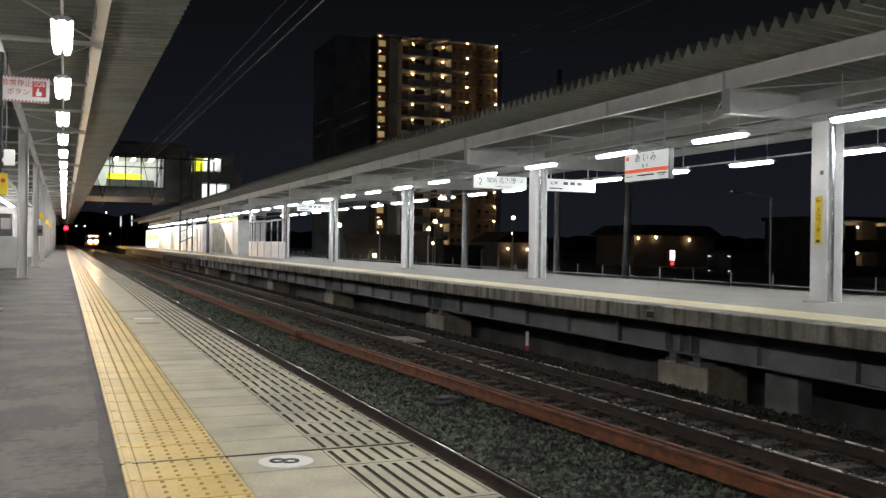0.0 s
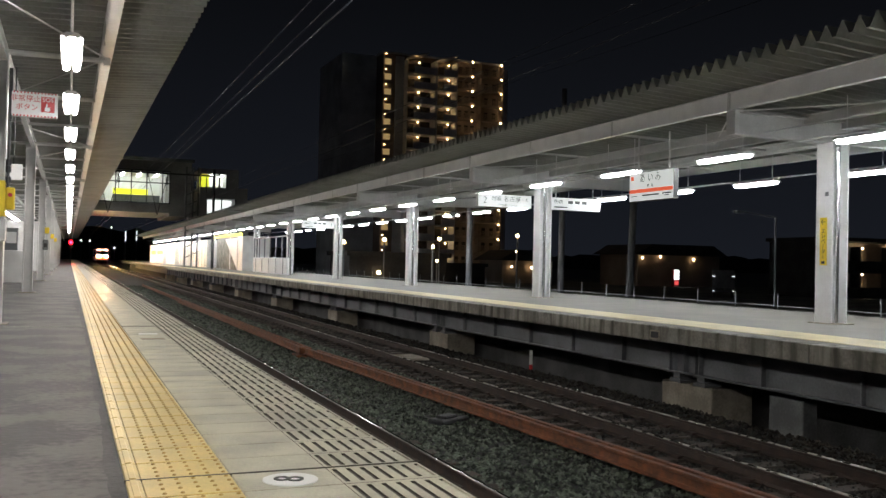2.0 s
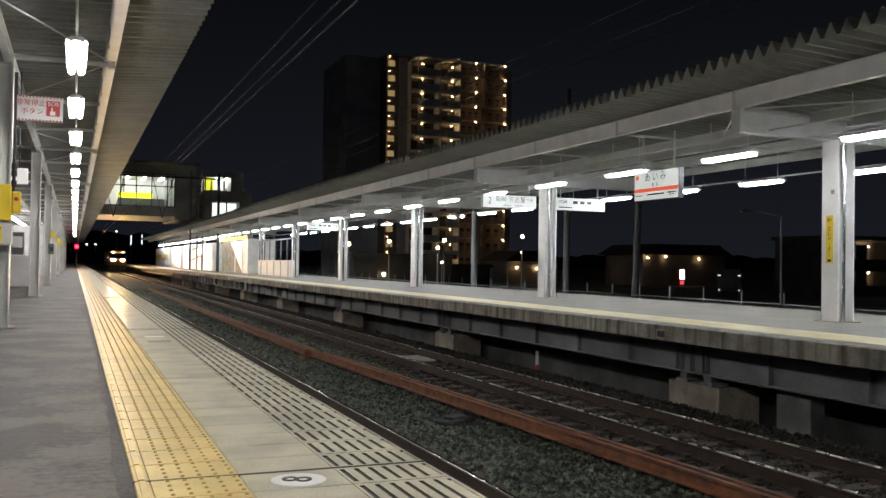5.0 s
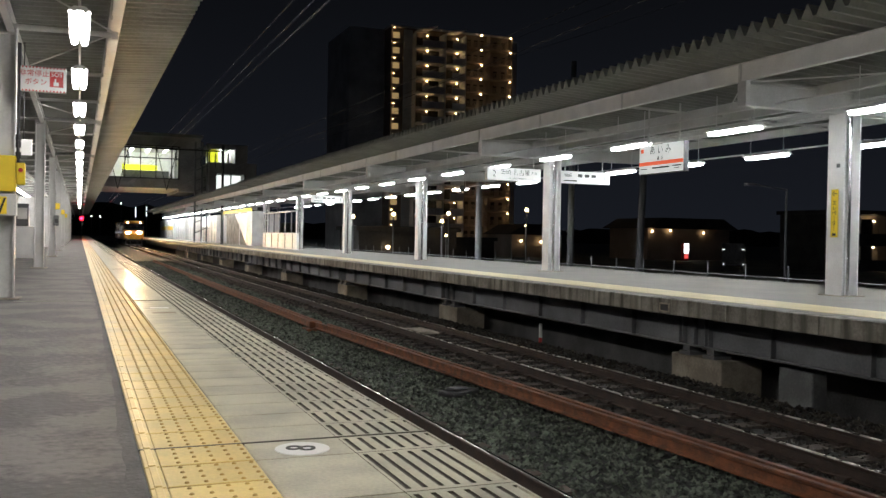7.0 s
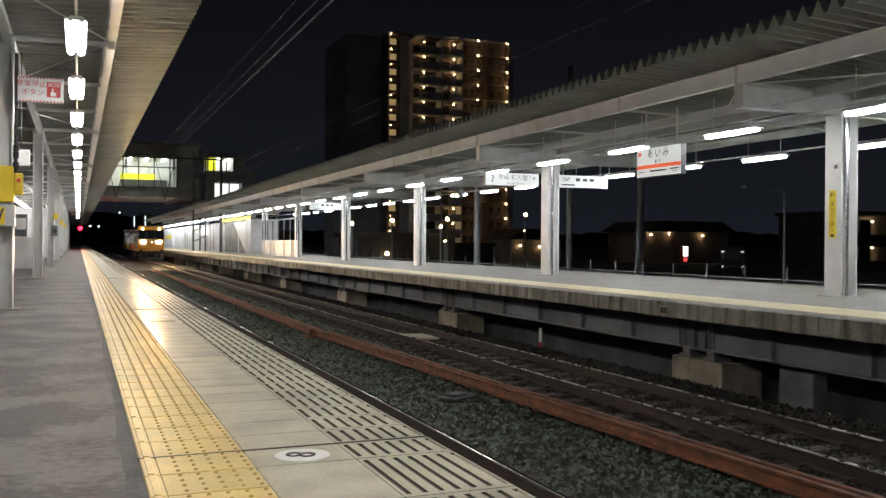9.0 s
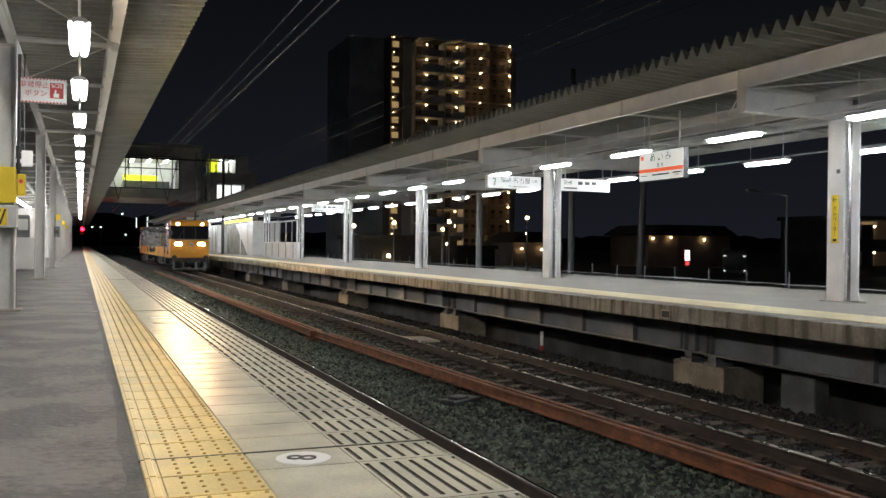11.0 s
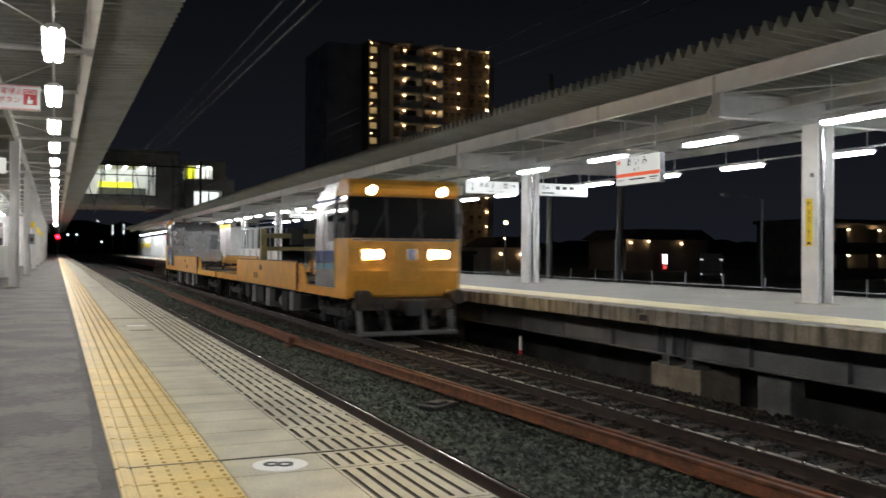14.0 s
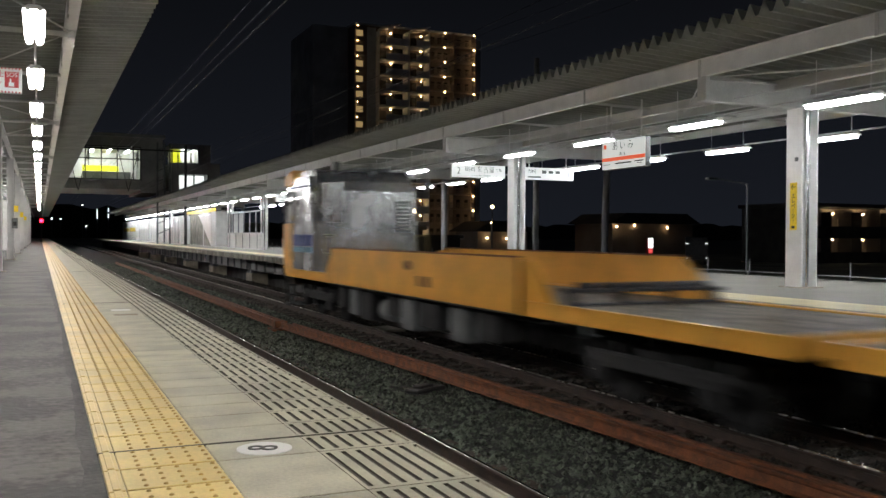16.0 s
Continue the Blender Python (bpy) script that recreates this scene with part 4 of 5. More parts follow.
for x, y, z in ((36.9, 72, 3.6), (37.1, 72.5, 2.2), (29.4, 72, 3.1), (24.4, 72, 2.9), (20.9, 72, 2.6), (29.6, 73, 1.2), (20.0, 50, 2.0)):
    street_lamp(x, y, z + 1.9, WARM, 0.16 if z > 2.3 else 0.1, "warm white street lamp behind the station")
t = thing("unlit_street_lamp", "unlit grey street lamp with a side arm", "street lamp", at=(20.6, 22.4, -1.9))
bm = B()
rod(bm, (0, 0, 0), (0, 0, 4.6), 0.03, 10)
rod(bm, (0, 0, 4.6), (-1.0, 0.3, 4.75), 0.02, 8)
part("post", bm, POLE, t)
bm = B()
box(bm, -1.35, -0.95, 0.2, 0.4, 4.7, 4.78, 0.02)
part("lantern", bm, DARKMETAL, t)


# ---- apartment tower ----
def apartment_tower():
    t = thing("apartment_tower", "tall dark apartment tower with warm lit access balconies", "building", at=(0, 156, -1.9))
    top, fl = 41.45, 2.785
    bm = B()
    box(bm, 55.0, 76.5, 2.2, 16, 0, top)
    part("wall", bm, TOWER, t)
    # unlit flanks and the dark recess beside the stair
    for a, b, c, d, h in ((45.9, 52.6, 6, 22, top + 0.2), (55.02, 56.7, 2.05, 2.19, top - 0.3), (76.52, 78.8, 3.2, 16, top - 0.4)):
        bm = B()
        box(bm, a, b, c, d, 0, h)
        part("side_wall", bm, TOWERDARK, t, "dark unlit flank")
    bm = B()
    box(bm, 52.62, 54.98, 2.2, 14, 0, top)
    core = part("stair_core", bm, TOWER, t, "brown stair core with lit windows")
    bm = B()
    box(bm, 52.4, 76.7, 2.0, 16.3, top + 0.01, top + 0.35)
    part("roof", bm, TOWERDARK, t)
    for x in (57.0, 62.8):
        bm = B()
        prism(bm, [(x, top - 0.75), (x + 2.6, top - 0.35), (x + 3.2, top - 0.1), (x + 3.2, top + 0.1), (x, top - 0.55)], "y", -1.6, 2.0)
        part("canopy", bm, TOWERDARK, t)
    for i in range(14):
        z = 38.75 - fl * i
        # stair windows with their lamps
        bm = B()
        box(bm, 52.92, 54.2, 2.12, 2.197, z + 0.68, z + 1.75)
        part("stair_window", bm, WARMWIN, core, "warm lit stair window")
        bm = B()
        bmesh.ops.create_uvsphere(bm, u_segments=8, v_segments=6, radius=0.085, matrix=Matrix.Translation((53.15, 2.02, z + 2.54)))
        part("stair_lamp", bm, WARM, core)
        bm = B()
        box(bm, 52.62, 54.98, 2.05, 2.197, z + 0.1, z + 0.5)
        part("spandrel", bm, TOWER, core)
        # jutting landings
        for x0, x1, lamp in ((56.75, 62.1, 59.12), (62.7, 66.3, 65.12)):
            zl = z - 0.9
            bm = B()
            box(bm, x0, x1, -1.0, 2.19, zl - 0.2, zl, 0.02)
            box(bm, x0 + 0.9, x1, -1.0, -0.88, zl, zl + 1.1, 0.02)
            # added full-height side wall blocks lamplight from the recess beside the stair
            box(bm, x0, x0 + 0.12, 0.4, 2.19, zl, zl + fl - 0.21)
            part("landing", bm, TOWERDARK, t, "dark parapet of a jutting landing")
            # dark panels added to narrow the lamp's pool of light on the wall
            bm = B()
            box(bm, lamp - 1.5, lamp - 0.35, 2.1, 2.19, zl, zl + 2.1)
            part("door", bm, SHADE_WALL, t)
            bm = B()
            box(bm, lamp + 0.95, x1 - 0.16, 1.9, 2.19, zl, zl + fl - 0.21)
            part("lift_wall", bm, SHADE_WALL, t, "dark panel painting the shade beside the landing lamp")
            bm = B()
            bmesh.ops.create_uvsphere(bm, u_segments=8, v_segments=6, radius=0.14, matrix=Matrix.Translation((lamp, 0.7, zl + 2.22)))
            part("landing_lamp", bm, WARM, t, "warm glowing globe lamp")
            bm = B()
            box(bm, x1 - 0.14, x1, -0.88, 2.19, zl, zl + fl - 0.21)
            part("screen_wall", bm, TOWERDARK, t)
        # open gallery
        bm = B()
        box(bm, 66.35, 76.5, 0.4, 2.19, z - 0.2, z, 0.02)
        box(bm, 66.35, 76.5, 0.4, 0.5, z, z + 0.14)
        for j in range(40):
            box(bm, 66.4 + j * 0.255, 66.53 + j * 0.255, 0.42, 0.46, z + 0.14, z + 1.02)
        box(bm, 66.35, 76.5, 0.4, 0.5, z + 1.02, z + 1.1)
        part("balcony", bm, TOWER, t, "gallery balustrade lit by its lamps")
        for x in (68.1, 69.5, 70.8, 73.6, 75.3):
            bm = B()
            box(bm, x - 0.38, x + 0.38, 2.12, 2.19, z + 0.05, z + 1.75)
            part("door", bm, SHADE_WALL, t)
        for x in (71.9, 76.38):
            bm = B()
            box(bm, x - 0.1, x + 0.1, 0.52, 2.19, z, z + fl - 0.21)
            part("screen_wall", bm, TOWER, t)
        for x in (69.8, 75.85):
            bm = B()
            bmesh.ops.create_uvsphere(bm, u_segments=8, v_segments=6, radius=0.16, matrix=Matrix.Translation((x, 0.1, z + 2.36)))
            part("balcony_lamp", bm, WARM, t, "warm glowing bulkhead lamp")
    return t


apartment_tower()


# ---- low houses and shops beyond the fence ----
def block(name, x0, x1, y0, y1, h, label, lamps, hip, size=0.17, wall=TOWER):
    t = thing(name, label, "building", "distant buildings", at=(0, 0, -1.9))
    bm = B()
    box(bm, x0, x1, y0, y1, 0, h)
    part("wall", bm, wall, t)
    bm = B()
    if hip:
        a, b = x0 - 1, x1 + 1
        prism(bm, [(a, h), (b, h), (b - 3, h + 1.7), (a + 3, h + 1.7)], "y", y0 - 1, y1 + 1)
    else:
        box(bm, x0 - 0.3, x1 + 0.3, y0 - 0.3, y1 + 0.3, h, h + 0.4)
    part("roof", bm, SHADE_WALL, t)
    for x, z in lamps:
        bm = B()
        bmesh.ops.create_uvsphere(bm, u_segments=10, v_segments=6, radius=size, matrix=Matrix.Translation((x, y0 - 0.4, z)))
        part("wall_lamp", bm, WARM_DIM, t, "warm glowing wall lamp")
    return t


block("house", 83.5, 99.5, 121, 132, 5.0, "low house with warm wall lamps beyond the fence", ((84.1, 4.5), (87.5, 4.7), (94.0, 4.4)), True)
block("house", 63, 72, 128, 136, 3.6, "small dark house with two warm lamps", ((64.5, 2.6), (68, 2.5)), True)


def apartment_block(x0, y0, bays, pitch):
    """Two-storey block whose recessed balconies are lit by a lamp at the side wall; the first bay is unlit."""
    t = thing("apartment_block", "low apartment block with warm lit recessed balconies", "building", "distant buildings", at=(x0, y0, -1.9))
    w = bays * pitch
    # near-black outer walls, fronts and roof hold their shade in the colour
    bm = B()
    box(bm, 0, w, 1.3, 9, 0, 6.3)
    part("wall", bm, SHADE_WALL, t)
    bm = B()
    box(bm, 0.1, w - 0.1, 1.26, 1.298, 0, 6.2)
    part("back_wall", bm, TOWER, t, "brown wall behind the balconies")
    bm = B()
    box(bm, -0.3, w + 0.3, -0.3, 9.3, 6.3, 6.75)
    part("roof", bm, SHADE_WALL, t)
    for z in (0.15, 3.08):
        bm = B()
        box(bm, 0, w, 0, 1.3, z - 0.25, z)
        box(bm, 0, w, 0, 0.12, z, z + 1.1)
        part("balcony", bm, SHADE_WALL, t, "balcony front with its shade put into the colour")
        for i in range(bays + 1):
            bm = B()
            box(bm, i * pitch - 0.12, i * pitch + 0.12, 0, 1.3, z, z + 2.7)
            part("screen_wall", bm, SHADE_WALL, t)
        for i in range(bays):
            bm = B()
            box(bm, i * pitch + 1.5, i * pitch + 3.2, 1.22, 1.258, z, z + 2.0)
            box(bm, i * pitch + 2.32, i * pitch + 2.38, 1.19, 1.22, z, z + 2.0)
            part("balcony_window", bm, TOWER, t, "wide sliding balcony window")
            if i:
                bm = B()
                box(bm, i * pitch + 0.2, i * pitch + 0.85, 0.35, 0.6, z + 2.46, z + 2.6, 0.03)
                part("wall_lamp", bm, BALCONY_LAMP, t, "warm glowing balcony lamp")
    return t


apartment_block(76.65, 75.3, 5, 4.7)
block("shop", 22, 31, 74, 80, 3.4, "low dark shop behind the far platform", ((24.5, 2.0),), False, wall=SHADE_WALL)
block("far_block", 30, 45, 96, 104, 2.6, "low dark building at the foot of the tower", ((33, 2.2), (38.5, 2.0)), False, wall=SHADE_WALL)
t = thing("vending_machine", "lit white vending machine beyond the fence", "vending machine", at=(89.6, 119.5, -1.9))
bm = B()
box(bm, -0.5, 0.5, -0.35, 0.35, 0, 2.7, 0.05)
part("body", bm, RED, t)
bm = B()
box(bm, -0.45, 0.45, -0.38, -0.35, 1.1, 2.65)
part("lit_panel", bm, glow("vending_panel", (0.95, 1, 1), 3.0), t, "bright white panel")
bm = B()
box(bm, -0.35, 0.35, -0.38, -0.35, 0.3, 0.9)
part("lower_panel", bm, glow("vending_red", (1, 0.1, 0.1), 1.0), t, "glowing red panel")
t = thing("parked_truck", "dark parked truck with small white lamps beyond the fence", "truck", at=(62.25, 75, -1.9))
t.rotation_euler = (0, 0, -0.69)
bm = B()
box(bm, -1.14, 1.14, 0.0, 5.0, 0.95, 2.9, 0.06)
part("cargo_box", bm, DARKMETAL, t)
bm = B()
box(bm, -1.05, 1.05, 5.1, 6.7, 0.6, 2.4, 0.15)
part("cab", bm, DARKMETAL, t)
bm = B()
box(bm, -0.5, 0.5, 0.05, 6.6, 0.55, 0.94)
box(bm, -1.1, 1.1, 0.02, 0.14, 0.6, 0.8, 0.02)
part("chassis", bm, DARKMETAL, t)
for x in (-0.9, 0.9):
    for y in (1.2, 5.9):
        bm = B()
        rod(bm, (x - 0.14, y, 0.45), (x + 0.14, y, 0.45), 0.45, 18)
        part("wheel", bm, INK, t)
MARKER = glow("marker_lamp", (0.95, 0.98, 1.0), 1.4)
for x in (-0.97, 0.97):
    bm = B()
    box(bm, x - 0.14, x - 0.02, -0.03, -0.003, 2.17, 2.27)
    box(bm, x + 0.02, x + 0.14, -0.03, -0.003, 2.17, 2.27)
    part("marker_lamp", bm, MARKER, t, "small white marker lamp")
    bm = B()
    box(bm, x - 0.07, x + 0.07, -0.02, 0.018, 0.66, 0.76)
    part("lamp", bm, MARKER, t, "small white lamp")
rnd = random.Random(21)
DISTANT = ((13.2, 330, 12.7), (14.4, 330, 5.6), (3.7, 330, 8.0), (6.5, 332, 8.0))
t = thing("distant_lamp_row", "small distant lamps beyond the platform end", "street lamp", at=(0, 0, -1.9))
for x, y, z in DISTANT:
    bm = B()
    rod(bm, (x, y, 0), (x, y, z), 0.08, 6)
    part("post", bm, GIRDER, t)
    bm = B()
    bmesh.ops.create_uvsphere(bm, u_segments=8, v_segments=6, radius=0.22, matrix=Matrix.Translation((x, y, z)))
    part("globe", bm, glow("distant_lamp", (0.95, 0.98, 0.9), 6.0), t)

for x, z in ((17.9, 9.8), (21.5, 10.1)):
    bm = B()
    rod(bm, (x, 330, 0), (x, 330, z - 1.7), 0.09, 6)
    part("post", bm, GIRDER, t)
    bm = B()
    rod(bm, (x, 330, z - 1.7), (x, 330, z + 1.7), 0.16, 8)
    part("lamp_column", bm, glow("tall_distant_lamp", (0.9, 0.97, 1.0), 1.6), t, "tall slim white lamp")

# dark wooded ridge behind everything
r = random.Random(31)
bm = B()
tops, feet = [], []
hh = 26.0
for i in range(260):
    x = -700 + i * 8.0
    hh += r.uniform(-2.2, 2.2)
    hh = min(34, max(18, hh))
    feet.append(bm.verts.new((x, 700 - abs(x - 200) * 0.1, -3)))
    tops.append(bm.verts.new((x, 706 - abs(x - 200) * 0.1 + r.uniform(-4, 4), hh * (1.0 if x < 60 else 0.4) + r.uniform(-1.5, 1.5))))
for i in range(259):
    bm.faces.new((feet[i], feet[i + 1], tops[i + 1], tops[i]))
solid("backdrop_woods", bm, WOODS, "dark wooded ridge on the night horizon", "woods", kind="structure")

# weeds along the fence
r = np.random.default_rng(7)
v, f = [], []
for i in range(2600):
    x, y = r.uniform(17.6, 20.0), r.uniform(6, 60)
    h, a, ln = r.uniform(0.5, 1.6), r.uniform(0, 6.28), r.uniform(0.05, 0.4)
    z = -1.85
    n = len(v)
    dx, dy = math.cos(a), math.sin(a)
    v += [(x - 0.012 * dy, y + 0.012 * dx, z), (x + 0.012 * dy, y - 0.012 * dx, z), (x + dx * ln * 0.4, y + dy * ln * 0.4, z + h * 0.6), (x + dx * ln, y + dy * ln, z + h)]
    f += [(n, n + 1, n + 2), (n, n + 2, n + 3)]
me = bpy.data.meshes.new("weeds")
me.from_pydata(v, [], f)
me.materials.append(LEAF)
tagged(new("weeds", me), "tall dark grass and weeds along the fence", "grass", kind="stuff")
# ---- the rail carrier train ----
def wheel_mesh():
    """Two wheels and their axle, turned as one piece."""
    prof = [(0.0, 0.08), (0.47, 0.08), (0.50, 0.16), (0.50, 0.46), (0.53, 0.46), (0.54, 0.43), (0.66, 0.425), (0.66, 0.36), (0.60, 0.33), (0.60, 0.16), (0.68, 0.13), (0.70, 0.0)]
    prof = [(-x, r) for x, r in reversed(prof[1:])] + prof
    bm = B()
    n = 24
    rings = [[bm.verts.new((x, max(r, 0.001) * math.cos(6.28319 * i / n), max(r, 0.001) * math.sin(6.28319 * i / n))) for i in range(n)] for x, r in prof]
    for p, q in zip(rings, rings[1:]):
        for i in range(n):
            bm.faces.new((p[i], p[(i + 1) % n], q[(i + 1) % n], q[i]))
    bmesh.ops.recalc_face_normals(bm, faces=bm.faces)
    return meshed("wheelset", bm, T_GREY)


WHEELS = wheel_mesh()


def bogie(car, y):
    bm = B()
    for s in (-1, 1):
        box(bm, s * 0.98 - 0.07, s * 0.98 + 0.07, y - 1.35, y + 1.35, -0.62, -0.42, 0.03)
        for d in (-1.05, 1.05):
            box(bm, s * 0.98 - 0.11, s * 0.98 + 0.11, y + d - 0.17, y + d + 0.17, -0.82, -0.5, 0.04)
            rod(bm, (s * 0.98, y + d - 0.3, -0.5), (s * 0.98, y + d - 0.3, -0.28), 0.08, 10)
            rod(bm, (s * 0.98, y + d + 0.3, -0.5), (s * 0.98, y + d + 0.3, -0.28), 0.08, 10)
    box(bm, -0.98, 0.98, y - 0.25, y + 0.25, -0.6, -0.3, 0.03)
    fr = part("bogie", bm, T_GREY, car, "dirty grey bogie")
    sets = []
    for d in (-1.05, 1.05):
        sets.append(part("wheelset", WHEELS, None, fr, at=(0, y + d, RAIL_Z + 0.43)))
    return sets


FRONT = ("nose", "upper_nose", "lamp_panel", "lamp_bulkhead", "visor", "windscreen", "lamp_housing", "number_plate", "mirror", "headstock",
         "guard_bar", "guard_post", "buffer", "coupler", "air_hose")


def rail_car(lit):
    """Motor car of the train; its nose looks towards -y, y = 0 is the datum of the front."""
    lens = HEADLAMP if lit else RED
    car = thing("rail_carrier_car", "orange rail carrier motor car with a silver cab and side boards" if lit else "orange rail carrier rear car with a silver cab facing away", "train car", "train cars")
    W = 1.38
    bm = B()
    for s in (-1, 1):
        box(bm, s * W - 0.05 * s - 0.05, s * W - 0.05 * s + 0.05, 0.3, 18.35, -0.10, 0.115, 0.012)
        box(bm, s * (W + 0.012) - 0.012, s * (W + 0.012) + 0.012, 0.4, 18.3, 0.095, 0.118)
    box(bm, -W + 0.1, W - 0.1, 18.25, 18.35, -0.10, 0.115, 0.01)
    part("side_sill", bm, T_ORANGE, car, "orange side sill")
    bm = B()
    box(bm, -W + 0.1, W - 0.1, 0.5, 18.25, 0.02, 0.09)
    for i in range(12):
        box(bm, -W + 0.12, W - 0.12, 13.9 + i * 0.36, 13.93 + i * 0.36, 0.09, 0.10)
    part("deck", bm, T_DECK, car, "worn brown deck plates")
    # cab shell
    bm = B()
    prism(bm, [(1.15, 0.1), (2.95, 0.1), (2.95, 2.1), (2.9, 2.34), (2.76, 2.53), (2.55, 2.63), (1.05, 2.63), (1.15, 2.3)], "x", -W, W)
    shoulders = [e for e in bm.edges if all(abs(abs(v.co.x) - W) < 1e-4 and v.co.z > 2.09 for v in e.verts) and abs(e.verts[0].co.y - e.verts[1].co.y) > 0.02 and max(v.co.y for v in e.verts) > 0.9]
    bmesh.ops.bevel(bm, geom=shoulders, offset=0.16, segments=4, affect="EDGES")
    part("cab_body", bm, T_SILVER, car, "brushed silver cab with vertical panels")
    bm = B()
    E = W + 0.012
    low = [(-0.06, -0.06), (0.88, -0.06), (0.88, 0.8), (-0.143, 0.8), (-0.16, 0.6)]
    mid = [(-0.143, 0.8), (0.66, 0.8), (0.66, 1.06), (-0.121, 1.06)]
    prism(bm, low, "x", -E, E)
    bmesh.ops.bevel(bm, geom=[e for e in bm.edges if all(v.co.z < 0.79 for v in e.verts)], offset=0.05, segments=3, affect="EDGES")
    nose = part("nose", bm, T_ORANGE, car, "orange rounded nose panel")
    bm = B()
    prism(bm, [(-0.121, 1.06), (0.88, 1.06), (0.88, 1.3), (-0.10, 1.3)], "x", -E, E)
    part("upper_nose", bm, T_ORANGE, car)
    for x0, x1 in ((-E, -1.11), (-0.51, 0.51), (1.11, E)):
        bm = B()
        prism(bm, mid, "x", x0, x1)
        part("lamp_panel", bm, T_ORANGE, car)
    bm = B()
    prism(bm, [(0.66, 0.8), (0.88, 0.8), (0.88, 1.06), (0.66, 1.06)], "x", -E, E)
    part("lamp_bulkhead", bm, T_ORANGE, car)
    bm = B()
    prism(bm, [(-0.16, 2.27), (0.86, 2.27), (0.86, 2.58), (0.6, 2.72), (0.0, 2.66), (-0.2, 2.5)], "x", -W + 0.02, W - 0.02)
    bmesh.ops.bevel(bm, geom=list(bm.edges), offset=0.05, segments=3, affect="EDGES")
    part("visor", bm, T_ORANGE, car, "orange roof visor")
    bm = B()
    prism(bm, [(-0.07, 1.29), (0.84, 1.29), (0.84, 2.29), (0.06, 2.29)], "x", -W + 0.03, W - 0.03)
    ws = part("windscreen", bm, GLASS, car, "dark wide windscreen")
    for x in (-W + 0.03, -0.42, 0.42, W - 0.03):
        bm = B()
        prism(bm, [(-0.085, 1.29), (-0.06, 1.29), (0.08, 2.29), (0.045, 2.29)], "x", x - 0.022, x + 0.022)
        part("screen_pillar", bm, DARKMETAL, ws)
    for s in (-1, 1):
        bm = B()
        rod(bm, (s * 0.5 - 0.3, -0.1, 1.32), (s * 0.5 + 0.05, 0.0, 1.95), 0.012, 6)
        part("wiper", bm, DARKMETAL, ws)
    bm = B()
    box(bm, -0.36, 0.36, -0.185, -0.15, 0.3, 1.22, 0.01)
    part("nose_door", bm, T_ORANGE, nose)
    bm = B()
    box(bm, -W + 0.1, W - 0.1, -0.15, -0.10, 1.24, 1.29, 0.008)
    part("trim_strip", bm, T_BOX, nose, "grey trim strip under the windscreen")
    for s in (-1, 1):
        # lamps
        bm = B()
        for x0, x1, z0, z1 in ((-0.3, 0.3, 0.8, 0.829), (-0.3, 0.3, 1.031, 1.06), (-0.3, -0.231, 0.829, 1.031), (0.231, 0.3, 0.829, 1.031), (-0.029, 0.029, 0.829, 1.031)):
            box(bm, s * 0.81 + x0, s * 0.81 + x1, -0.21, -0.1, z0, z1)
        hb = part("lamp_housing", bm, T_GREY, car, "dark lamp surround")
        for d in (-0.13, 0.13):
            bm = B()
            turn = Matrix.Rotation(math.pi / 2, 4, "X")
            rims = ((-0.235, 0.1), (-0.235, 0.072), (0.6, 0.072)) if lit else ((-0.235, 0.1), (-0.235, 0.08), (-0.18, 0.08))
            pts = [bmesh.ops.create_circle(bm, segments=20, radius=r, matrix=Matrix.Translation((s * 0.81 + d, y, 0.93)) @ turn)["verts"] for y, r in rims]
            for p, q in zip(pts, pts[1:]):
                for i in range(20):
                    bm.faces.new((p[i], p[(i + 1) % 20], q[(i + 1) % 20], q[i]))
            if not lit:
                bm.faces.new(pts[2])
            part("headlamp", bm, lens, hb, "glowing warm white headlamp bowl" if lit else "red tail lamp")
            if lit:
                bm = B()
                rod(bm, (s * 0.81 + d, 0.59, 0.93), (s * 0.81 + d, 0.62, 0.93), 0.071, 20)
                part("lamp_burner", bm, BEAM, hb, "blinding beam source")
        bm = B()
        rod(bm, (s * 0.87, -0.25, 2.39), (s * 0.87, -0.1, 2.39), 0.12, 20)
        hb = part("lamp_housing", bm, T_GREY, car)
        bm = B()
        rod(bm, (s * 0.87, -0.275, 2.39), (s * 0.87, -0.249, 2.39), 0.10, 20)
        part("roof_lamp", bm, lens, hb, "dazzling warm white roof lamp" if lit else "")
        # cab sides
        e = s * (W + 0.004)
        bm = B()
        box(bm, min(e, e + s * 0.008), max(e, e + s * 0.008), 1.2, 2.95, 0.73, 1.01)
        part("blue_band", bm, T_BLUE, car, "dark blue side band")
        bm = B()
        box(bm, min(e, e + s * 0.008), max(e, e + s * 0.008), 1.2, 2.95, 0.57, 0.70)
        part("teal_band", bm, T_TEAL, car, "teal side band")
        bm = B()
        box(bm, min(e, e + s * 0.014), max(e, e + s * 0.014), 1.25, 1.85, 1.25, 2.12, 0.01)
        part("side_window", bm, GLASS, car, "dark cab door window")
        for y in (1.12, 2.0, 2.5):
            bm = B()
            rod(bm, (e + s * 0.05, y, 0.35), (e + s * 0.05, y, 1.9), 0.018, 8)
            part("grab_rail", bm, CHROME, car)
        for y in (1.2, 2.06):
            bm = B()
            box(bm, min(e, e + s * 0.010), max(e, e + s * 0.010), y - 0.01, y + 0.01, 0.14, 2.3)
            part("door_seam", bm, DARKMETAL, car)
        bm = B()
        box(bm, min(e, e + s * 0.05), max(e, e + s * 0.05), 0.9, 2.9, 2.2, 2.24, 0.01)
